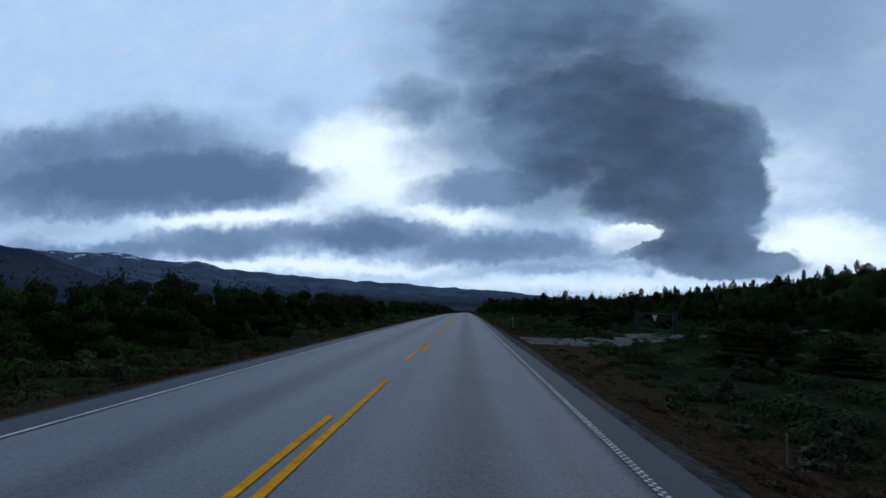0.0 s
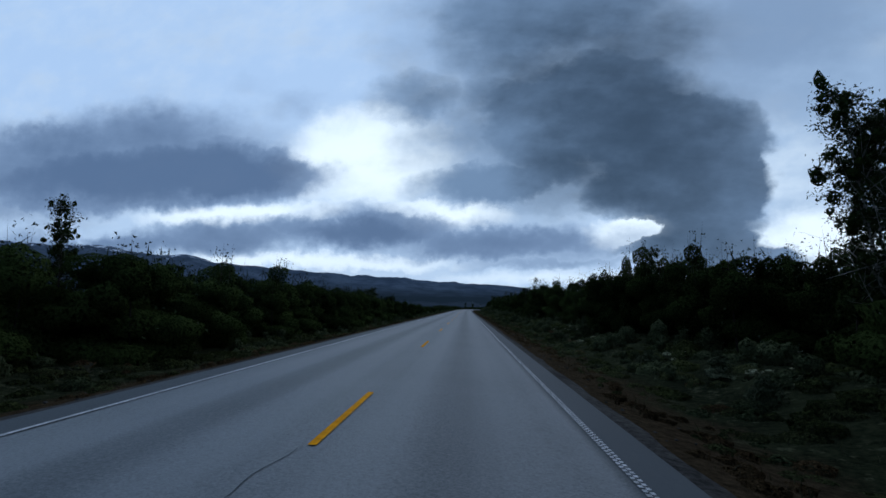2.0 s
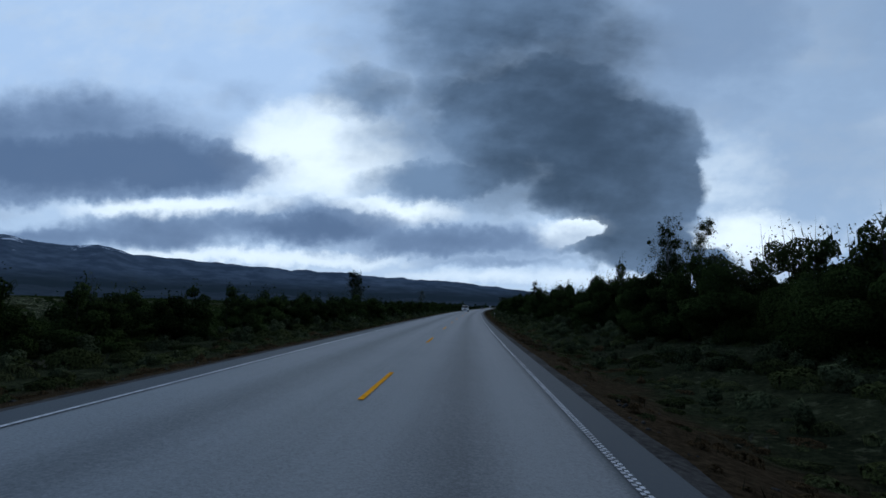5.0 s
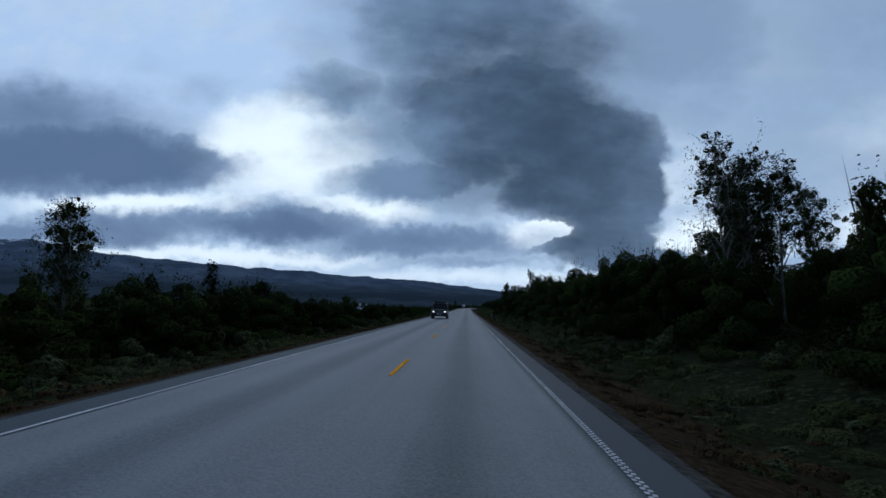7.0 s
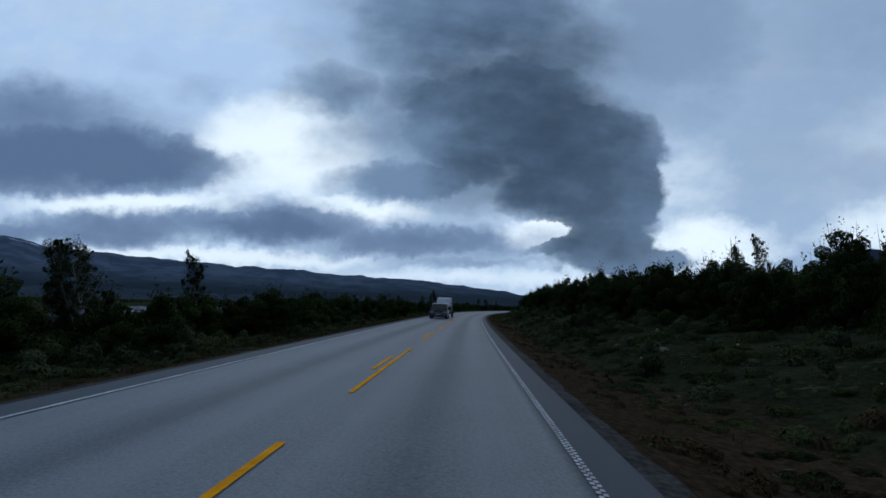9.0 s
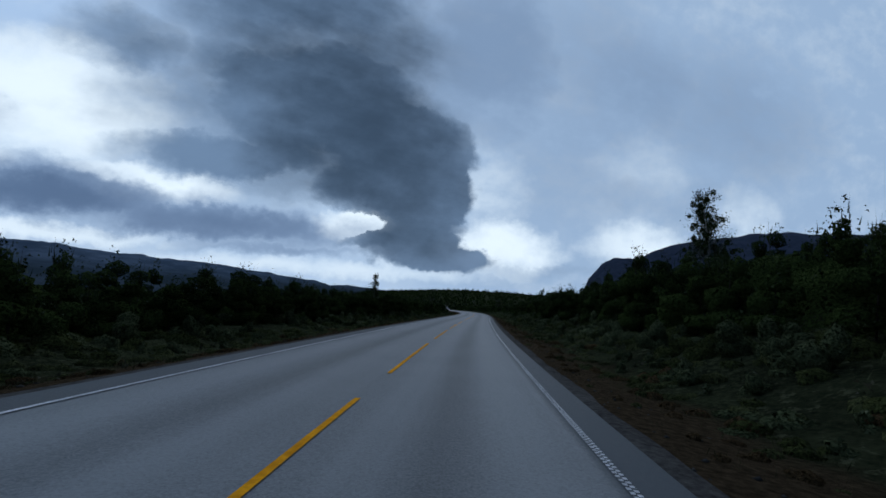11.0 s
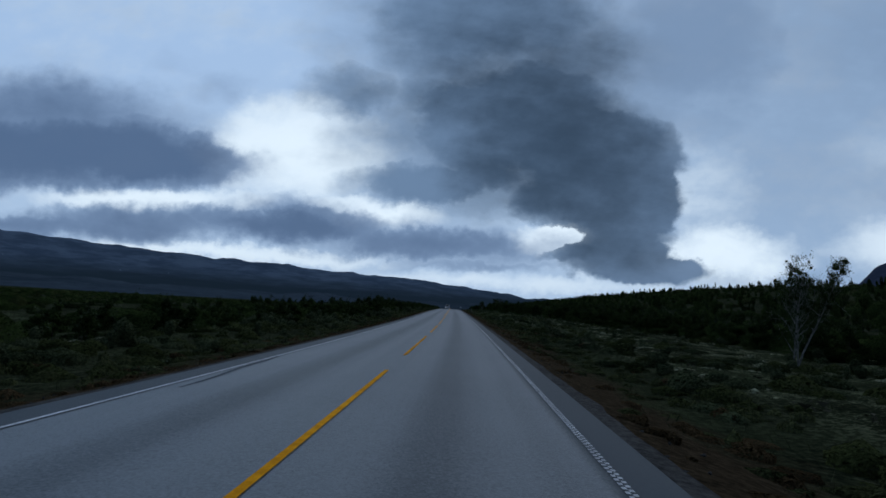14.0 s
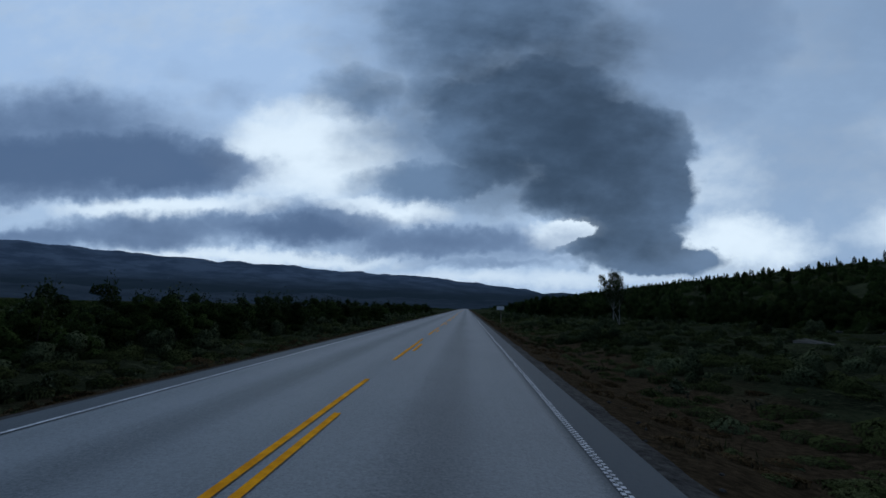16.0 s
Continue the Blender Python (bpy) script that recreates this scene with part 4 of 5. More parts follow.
r = np.random.default_rng(11)
for rows, side, label in ((WOOD_RIGHT, 1, "dense dark birch wood on the uphill side"), (WOOD_LEFT, -1, "low dark birch scrub on the valley side")):
    ways_, edge_, tall_, thick_ = (np.array(q, float) for q in zip(*rows))
    for n, deep0, deep1, part_, count, size, foot in ((2600, 0.0, 3.0, 0.75, 270000, 0.11, 0.0), (1500, 1.8, 10.0, 1.0, 150000, 0.125, 0.2)):
        s = r.uniform(-20, 2330, n)
        d = np.interp(s, ways_, edge_) + r.uniform(deep0, deep1, n)
        keep = r.uniform(0, 1, n) < np.interp(s, ways_, thick_) / 8.0
        s, d = s[keep], d[keep]
        tall = np.interp(s, ways_, tall_) * (0.80 + 0.22 * r.beta(1.6, 2.4, len(s)) + 0.13 * waves(s, d, 16, 51)) * part_ * (1.18 if side > 0 else 1.1)
        base = land(s, side * d, -0.05)
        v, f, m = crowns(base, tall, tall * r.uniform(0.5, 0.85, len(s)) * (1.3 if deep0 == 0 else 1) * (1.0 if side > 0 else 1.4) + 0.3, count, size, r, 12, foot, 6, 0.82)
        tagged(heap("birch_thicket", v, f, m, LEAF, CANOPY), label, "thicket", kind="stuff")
        v, f = twigs_up(base, tall, r)
        tagged(heap("thicket_twigs", v, f, np.zeros(len(f)), LEAF), "feathery leafy twig ends of young birches", "twigs", kind="stuff")
        v, f = poles(base, tall, r)
        tagged(heap("thicket_stems", v, f, np.zeros(len(f)), TWIG), "thin dark stems of young birches", "stems", kind="stuff")
    # the closed wood behind its edge
    n = 7000
    s = r.uniform(-18, 2325, n)
    deep = 2.4 + 12 * r.beta(0.9, 1.4, n)
    keep = r.uniform(0, 1, n) < np.interp(s, ways_, thick_) / 8.5
    s, deep = s[keep], deep[keep]
    tall = np.interp(s, ways_, tall_) * r.uniform(0.45, 0.74, len(s)) * np.interp(deep, [1, 5], [0.5, 1]) * (1 if side > 0 else 0.8)
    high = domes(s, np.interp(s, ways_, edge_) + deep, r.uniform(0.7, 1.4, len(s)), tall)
    undergrowth("thicket_heart", "closed leafy heart of a dense birch thicket, inner shade in its colour", high, side, r, CANOPY)
    v, f = fringe(high, side, 80000, 0.12, r)
    tagged(heap("thicket_sprays", v, f, np.zeros(len(f)), LEAF), "small leafy sprays on dark birch thicket", "leaves", kind="stuff")
    # knee-high willow and juniper between verge and wood
    n = 9000
    s = r.uniform(-18, 2325, n)
    edge = np.interp(s, ways_, edge_)
    d = 6.2 + (np.maximum(edge, 8) - 4.2) * r.beta(1.1, 0.9, n)
    keep = (r.uniform(0, 1, n) > 0.7 * paleness(s, side * d)) & (waves(s, d, 9, 31) + r.normal(0, 0.4, n) > -0.3)
    s, d = s[keep], d[keep]
    pick = r.choice(len(s), min(3500, len(s)), replace=False)
    s, d = s[pick], d[pick]
    tall = r.uniform(0.25, 0.85, len(s)) * np.interp(d - 6, [0, 3], [0.6, 1.25])
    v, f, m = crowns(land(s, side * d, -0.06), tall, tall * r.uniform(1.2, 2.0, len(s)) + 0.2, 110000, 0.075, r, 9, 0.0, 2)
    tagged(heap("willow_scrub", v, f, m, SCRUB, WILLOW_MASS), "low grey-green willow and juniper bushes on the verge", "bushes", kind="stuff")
    # dwarf birch, crowberry and moss hummocks
    n = 24000
    s = r.uniform(-18, 2325, n)
    d = 5.6 + (np.interp(s, ways_, edge_) - 2.5) * r.beta(0.95, 1.1, n)
    # and more of them where the wood stands far back
    open_ = np.maximum(np.interp(GRID_S, ways_, edge_) - 11, 0)
    s = np.concatenate([s, r.choice(GRID_S, 11000 if side > 0 else 1500, p=open_ / open_.sum()) + r.uniform(-1, 1, 11000 if side > 0 else 1500)])
    d = np.concatenate([d, 6.0 + (np.interp(s[n:], ways_, edge_) - 4) * r.beta(0.9, 1.3, len(s) - n)])
    n = len(s)
    keep = waves(s, d, 5, 33) + r.normal(0, 0.5, n) - 0.6 * paleness(s, side * d) > -0.45
    keep &= (side < 0) | (s < 144) | (s > 174) | (d > 11.5) | (r.uniform(0, 1, n) < 0.35)
    s, d = s[keep], d[keep]
    n = len(s)
    wide = (0.12 + 0.6 * r.beta(1.2, 2.2, n)) * np.interp(d, [5.6, 8.5], [0.55, 1.15])
    v, f = lumps(land(s, side * d, -0.02), np.column_stack([wide, wide, wide * r.uniform(0.3, 0.75, n)]), r, GROUND_F)
    kind = np.where(r.uniform(0, 1, n) < 0.24 + 0.3 * paleness(s, side * d), 1, 0)
    tagged(heap("dwarf_shrubs", v, f, np.repeat(kind, len(GROUND_F)), HEATH_MASS, WILLOW_MASS), "low dark dwarf shrubs and moss hummocks on the heath", "dwarf shrubs", kind="stuff")
    # loose stones along the asphalt
    n = 4500
    s, d = r.uniform(-5, 2200, n), 3.85 + np.abs(r.normal(0, 0.55, n))
    v, f, m = scatter(STONES, land(s, side * d, 0.0), np.column_stack([r.uniform(0.015, 0.05, n), r.uniform(0.012, 0.04, n)]), r.uniform(0, 6.28, n), r)
    tagged(heap("loose_stones", v, f, m, GRAVEL), "small loose grey stones on the verge", "stones", kind="stuff")
    n = 2500
    s = r.uniform(-10, 2230, n)
    d = 5.3 + r.exponential(5.5, n)
    v, f, m = scatter(TUFTS, land(s, side * d, -0.02), r.uniform(0.35, 1.25, n), r.uniform(0, 6.28, n), r)
    tagged(heap("heather", v, f, m, HEATHER), "patchy heather and dry grass tufts", "heather", kind="stuff")
    # matted grass: dry and brown beside the asphalt, greener down the bank
    n = 26000
    s = r.uniform(-12, 2240, n)
    d = 4.15 + 5.2 * r.beta(0.95, 1.7, n)
    keep = waves(s, d, 4, 37) + r.normal(0, 0.5, n) > np.interp(d, [4.2, 5, 7, 9], [0.1, -0.5, -0.3, 0.2])
    for way_, half_ in MOUTHS:
        keep &= (side < 0) | (np.abs(s - way_) > half_ * 0.75)
    s, d = s[keep], d[keep]
    n = len(s)
    wide = (0.1 + 0.3 * r.beta(1.2, 2.0, n)) * np.interp(d, [4.2, 6.5], [0.7, 1.3])
    v, f = lumps(land(s, side * d, -0.02), np.column_stack([wide, wide, (0.05 + 0.09 * r.uniform(0, 1, n)) * np.interp(d, [4.2, 6.5, 9], [0.7, 1.6, 1.9])]), r, GROUND_F)
    green = r.uniform(0, 1, n) < np.interp(d + 0.8 * waves(s, 0 * s, 11, 38), [5.0, 6.4], [0.08, 0.88])
    tagged(heap("verge_turf", v, f, np.repeat(np.where(green, 1, 0), len(GROUND_F)), DRY_GRASS, GREEN_GRASS), "matted brown and green grass along the road verge", "grass", kind="stuff")
    n = 4500
    s = r.uniform(-10, 2230, n)
    d = 4.3 + r.exponential(1.3, n)
    v, f, m = scatter(BLADES, land(s, side * d, -0.02), r.uniform(0.6, 1.3, n), r.uniform(0, 6.28, n), r)
    tagged(heap("verge_grass", v, f, m, GRASS), "thin dry grass along the road verge", "grass", kind="stuff")
    n = 5000
    s = r.uniform(-5, 2210, n)
    d = 5.0 + 7.5 * r.beta(0.9, 1.6, n)
    v, f, m = scatter(TURF, land(s, side * d, -0.03), r.uniform(0.6, 1.5, n), r.uniform(0, 6.28, n), r)
    tagged(heap("heath_grass", v, f, m, HEATH_GRASS), "low green and brown grass on the heath", "grass", kind="stuff")
    # far woods on the valley floor and the slopes
    n = 13000
    s = r.uniform(-20, 2800, n)
    d = 14 + 230 * r.beta(0.9, 1.5, n)
    clear = (d > np.interp(s, ways_, edge_) + 6) & ((side > 0) | ~((s > 1306) & (s < 1650) & (d > 72)) | (r.uniform(0, 1, n) < 0.06)) & ((side > 0) | (r.uniform(0, 1, n) > 0.55 * paleness(s, -d)))
    s, d = s[clear], d[clear]
    n = len(s)
    wide = r.uniform(0.6, 2.2, n) * np.interp(d, [15, 60], [0.6, 1.2])
    v, f = lumps(land(s, side * d, 0.0), np.column_stack([wide, wide, wide * (r.uniform(0.5, 1.1, n) if side > 0 else r.uniform(0.25, 0.8, n))]), r, GROUND_F)
    tagged(heap("far_scrub", v, f, np.repeat((r.uniform(0, 1, n) < 0.25).astype(int), len(GROUND_F)), CANOPY, HEATH_MASS), "dark scrub of birch and willow spread over the land", "scrub", kind="stuff")
    n = 5200 if side > 0 else 4200
    s = r.uniform(-20, 2800, n)
    d = 30 + 210 * r.beta(1.0, 1.5, n)
    dry = (side > 0) | ((s < 1306) | (s > 1650) | (d < 68))
    s, d = s[dry], d[dry]
    n = len(s)
    big = r.uniform(2.4, 5.2, n) if side > 0 else r.uniform(0.8, 2.4, n)
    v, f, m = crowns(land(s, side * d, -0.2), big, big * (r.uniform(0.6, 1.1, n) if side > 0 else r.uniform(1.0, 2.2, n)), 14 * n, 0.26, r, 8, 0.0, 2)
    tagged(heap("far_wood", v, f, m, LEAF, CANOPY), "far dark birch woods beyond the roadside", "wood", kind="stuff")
# birch scrub dotted over the far valley floor
n = 9000
s, d = r.uniform(-100, 2900, n), -245 - 1100 * r.beta(0.9, 1.6, n)
at = spot(s, d)
lake_side = (s > 1290) & (s < 1950) & (d > -560)
at[:, 2] = plain_height(at[:, :2])
at = at[~lake_side]
n = len(at)
wide = r.uniform(2.0, 7.0, n)
v, f = lumps(at, np.column_stack([wide, wide, r.uniform(0.8, 3.2, n)]), r, GROUND_F)
tagged(heap("far_scrub", v, f, np.repeat((r.uniform(0, 1, n) < 0.3).astype(int), len(GROUND_F)), CANOPY, HEATH_MASS), "dark birch scrub dotted over the far valley floor", "scrub", kind="stuff")
# ---------------------------------------------------------------- standing trees


def tree_kind(seed, height, spread, limbs, twigs, per_twig, stems, leaf=0.085, bare=0.14):
    """A birch thing with trunk and crown, to be copied."""
    wood, leaf_ = birch(height, spread, seed, limbs, twigs, per_twig, leaf, stems, bare)
    root = tagged(new("birch_tree"), "tall mountain birch with a pale trunk and loose dark crown", "tree", "roadside birches")
    shape("trunk", *wood, BARK, parent=root)
    q = np.random.default_rng(seed + 50)
    hearts = leaf_[0][::3][q.choice(len(leaf_[0]) // 3, 4 * limbs)]
    wide = q.uniform(0.07, 0.17, len(hearts)) * (0.7 if per_twig < 20 else 1.0)
    massed = lumps(hearts, np.column_stack([wide, wide, wide * q.uniform(0.8, 1.4, len(wide))]), q)
    v, f = join([leaf_, massed])
    shape("crown", v, f, LEAF, CANOPY, parent=root, index=np.concatenate([np.zeros(len(leaf_[1])), np.ones(len(massed[1]))]))
    return root


KINDS = [tree_kind(201, 6.0, 1.3, 24, 7, 40, 1), tree_kind(202, 6.0, 1.5, 16, 7, 38, 2, 0.085, 0.32), tree_kind(203, 6.0, 1.8, 18, 7, 38, 2, 0.085, 0.3),
         tree_kind(204, 6.0, 1.0, 24, 6, 40, 1), tree_kind(205, 6.0, 1.8, 20, 10, 18, 1, 0.065)]
# way, side, height, kind; stretch by stretch
TREES = [
    [(224, 13.5, 6.2, 0), (226, 15, 6.4, 3), (234, 14, 6.6, 2), (236, 15.5, 6.5, 0), (241, 14.5, 6.2, 2), (230, 15.5, 6.0, 1), (244, 13.5, 5.6, 3), (248, 15, 5.6, 0),
     (375, 14, 4.8, 0), (378, 15.5, 4.8, 2), (386, 15, 4.8, 3), (397, 14, 5.4, 2), (404, 15, 5.4, 0), (232, 12.6, 7.0, 0), (238, 12.6, 6.9, 3), (229.5, 13, 6.4, 3), (228, 12.4, 6.4, 0), (298.2, 12.0, 7.0, 4), (299.2, 12.9, 7.2, 0), (300.5, 14.2, 6.6, 1), (318, 13, 5.2, 3),
     (250, -11.5, 5.0, 0), (302, -12, 5.0, 3), (373.9, -14.2, 5.4, 1), (373, -15.2, 5.2, 2), (370, 13, 6.0, 4), (381, 14.2, 4.4, 1), (392, 13, 5, 0), (160, 16, 5.4, 3), (166, 18, 5.2, 0), (190, 15, 5.2, 4)],
    [(455, 14, 4.4, 1), (462, 13, 4.2, 4), (470, 13.5, 3.8, 0), (523, 19, 5.4, 4), (526, 20.5, 4.8, 1), (528, 24, 4.6, 4), (540, 16, 4.0, 3), (584, 13.4, 5.6, 1), (585.5, 14.4, 5.4, 0),
     (594, 13.6, 5.2, 3), (602, 13, 5.4, 3), (590, 15, 5.5, 4), (596, 16, 5.0, 0), (657, 17, 6.2, 1), (656.5, 18.2, 6.4, 0), (659, 16, 5.6, 4)],
    [(997.4, 10.8, 6.7, 4), (998.8, 12.2, 6.3, 2), (998.2, 12.9, 6.7, 1), (1000, 12.6, 6.2, 0), (1005.4, 19.6, 7.0, 0), (1005.4, 20.9, 7.0, 3), (995, -11, 4.8, 2), (1009, -13.5, 4.6, 3),
     (1063, 12.6, 6.2, 1), (1061, 12.8, 6.5, 0), (1073, 14, 6.0, 2), (1072, 15.4, 5.6, 2), (1071, 16.6, 5.6, 2), (1107, 10.6, 7.0, 0), (1087, 13.6, 5.4, 0), (1090, 12.5, 5.2, 2)],
    [(1133.5, 14.0, 7.6, 1), (1133, 14.8, 7.6, 2), (1132.5, 15.6, 7.4, 1), (1141, 13.4, 6.2, 2), (1139, 15.6, 6.2, 3), (1227, 27, 6.0, 3), (1229, 28.5, 5.2, 0), (1207, 22, 6.5, 0),
     (1272, -17, 5.4, 3), (1273, -16, 5.2, 1), (1272, -15, 5.2, 4), (1285, -17, 5.6, 0), (1348.4, -17.9, 4.6, 4), (1352.4, -24.4, 4.8, 4), (1349, -17.2, 4.4, 4), (1348, -14, 4.0, 3), (1300, 30, 5, 0)],
    [(1413, -24.4, 5.5, 0), (1413, -22.6, 6.1, 3), (1415, -21.1, 7.0, 0), (1403, 14.6, 5.3, 3), (1403.5, 16.4, 5.4, 0), (1428, 15.4, 5.6, 3), (1445, -14, 5.2, 0), (1448, -11, 4.4, 2),
     (1500, 12, 5, 0), (1540, 13, 5.5, 1), (1580, -12, 5, 3), (1620, 13, 5, 0), (1660, -12, 4.6, 1), (1480, -16, 5.0, 4)],
    [(1710, 12.4, 4.4, 2), (1733, 16.8, 6.2, 4), (1734.5, 15.9, 5.6, 2), (1735, 15.2, 5.0, 1), (1744, -11, 4.8, 0), (1747, -9.8, 4.4, 3), (1742, -12.5, 4.4, 1), (1758, -11.5, 5.5, 3), (1762, -12.5, 5.2, 0),
     (1800.8, 19.7, 6.5, 4), (1818.8, 17.1, 6.0, 0), (1820.8, 19.4, 6.8, 3), (1836.8, 11.9, 4.3, 1), (1838.8, 16.5, 5.2, 2), (1838, 11.5, 5.2, 2), (1836, 13, 4.8, 0), (1934, 19.6, 5.6, 1), (1933, 18.8, 4.6, 4)],
    [(2141.6, 21.7, 6.2, 1), (2131.6, 19.4, 5.8, 0), (2129.6, 21.7, 6.0, 3), (2130, 20.6, 5.6, 2), (2120, 19.5, 5.0, 3), (2119, 21, 4.8, 0), (2221, 18.7, 6.0, 2), (2221.5, 19.6, 5.8, 1), (2160, 16, 4.6, 1)],
]
r = np.random.default_rng(23)
for rows in TREES:
    for s, d, tall, kind in rows:
        x, y, z = land(s, d, -0.05)
        m = pose(x * K, y * K, z * K, 0, 0, r.uniform(0, 360))
        copy_thing(KINDS[kind], m @ Matrix.Scale(tall / 6.0, 4)).scale = (tall / 6.0,) * 3
for k, root in enumerate(KINDS):
    x, y, z = land(700 + 35 * k, 13 if k % 2 else -13)
    root.matrix_world = pose(x * K, y * K, z * K)

# ---------------------------------------------------------------- small helpers for things


def thing(name, label, category, s, d, turn=0.0, group="", lift=0.0, place=land):
    """An Empty on the ground; turn is from the road's direction."""
    root = tagged(new(name), label, category, group)
    x, y, z = place(s, d, lift)
    root.matrix_world = pose(x * K, y * K, z * K, 0, 0, math.degrees(np.interp(s, WAY, HEADING)) + turn)
    return root


def part(name, bm, mat, parent, label=""):
    me = bpy.data.meshes.new(name)
    bm.transform(Matrix.Scale(K, 4))
    bm.normal_update()
    bm.to_mesh(me)
    bm.free()
    me.materials.append(mat)
    ob = new(name, me)
    ob.parent = parent
    if label:
        ob["label"] = label
    return ob


def box(x0, x1, y0, y1, z0, z1, edge=0.0):
    bm = bmesh.new()
    bmesh.ops.create_cube(bm, size=1, matrix=Matrix.Translation(((x0 + x1) / 2, (y0 + y1) / 2, (z0 + z1) / 2)) @ Matrix.Diagonal((x1 - x0, y1 - y0, z1 - z0, 1)))
    if edge:
        bmesh.ops.bevel(bm, geom=bm.edges[:], offset=edge, segments=2, affect="EDGES")
    return bm


def rod(a, b, radius, radius2=None, sides=8):
    a, b = Vector(a), Vector(b)
    bm = bmesh.new()
    turn = (b - a).to_track_quat("Z", "Y").to_matrix().to_4x4()
    bmesh.ops.create_cone(bm, cap_ends=True, segments=sides, radius1=radius, radius2=radius if radius2 is None else radius2, depth=(b - a).length,
                          matrix=Matrix.Translation((a + b) / 2) @ turn)
    return bm


def prism(outline, x0, x1, edge=0.0, inset=0.0):
    """A side outline (y, z) drawn out across the car; inset pulls the upper points in."""
    bm = bmesh.new()
    top = max(z for _, z in outline)
    low = min(z for _, z in outline)
    rows = []
    for x in (x0, x1):
        rows.append([bm.verts.new((x * (1 - inset * ((z - low) / (top - low)) ** 2), y, z)) for y, z in outline])
    bm.faces.new(rows[0]), bm.faces.new(rows[1][::-1])
    n = len(outline)
    for i in range(n):
        bm.faces.new((rows[0][i], rows[1][i], rows[1][(i + 1) % n], rows[0][(i + 1) % n]))
    bmesh.ops.recalc_face_normals(bm, faces=bm.faces[:])
    if edge:
        bmesh.ops.bevel(bm, geom=bm.edges[:], offset=edge, segments=2, affect="EDGES")
    return bm


def plain(name, colour, rough=0.4, metal=0.0, glow=0.0):
    m, n, shader = material(name, rough)
    shader.inputs["Base Color"].default_value = (*colour, 1)
    shader.inputs["Metallic"].default_value = metal
    if glow:
        shader.inputs["Emission Color"].default_value = (1, 0.97, 0.9, 1)
        shader.inputs["Emission Strength"].default_value = glow
    return m


def paintwork(name, colour, dusty=0.35):
    """Car paint with a film of road dust."""
    m, n, shader = material(name, 0.3)
    dust = n.smooth(n.noise(metres(n), 2.5, 5.0), 0.35, 0.8)
    n.put(shader.inputs["Base Color"], n.blend(n.math("MULTIPLY", dust, dusty), colour, (0.2, 0.19, 0.17)))
    shader.inputs["Coat Weight"].default_value = 0.5
    return m


PAINT_WHITE, PAINT_DARK, PAINT_BLACK = paintwork("white_car_paint", (0.75, 0.76, 0.77)), paintwork("dark_car_paint", (0.025, 0.03, 0.035)), paintwork("black_car_paint", (0.006, 0.006, 0.01), 0.04)
GLASS_DARK, RUBBER, ALLOY = plain("car_glass", (0.01, 0.012, 0.015), 0.06), plain("rubber", (0.015, 0.015, 0.016), 0.8), plain("alloy", (0.5, 0.5, 0.52), 0.35, 1.0)
PLASTIC, LAMP, PLATE = plain("black_plastic", (0.012, 0.012, 0.013), 0.55), plain("headlamp_on", (0.9, 0.9, 0.9), 0.2, 0.0, 2.0), plain("plate_white", (0.7, 0.7, 0.7), 0.4)
PLATE_BAR = plain("plate_bar", (0.03, 0.03, 0.03), 0.5)


def wheel(parent, x, y, radius):
    side = 1 if x > 0 else -1
    tyre = part("wheel", rod((x - 0.11, y, radius), (x + 0.11, y, radius), radius, sides=24), RUBBER, parent)
    part("rim", rod((x + side * 0.05, y, radius), (x + side * 0.118, y, radius), radius * 0.7, radius * 0.64, 20), RUBBER, tyre)
    for k in range(7):
        q = 2 * math.pi * k / 7
        out = Vector((0, math.cos(q), math.sin(q)))
        hub = Vector((x + side * 0.122, y, radius))
        part("spoke", rod(hub + out * radius * 0.08, hub + out * radius * 0.64, radius * 0.085, radius * 0.06, 6), ALLOY, tyre, "silver alloy spoke")


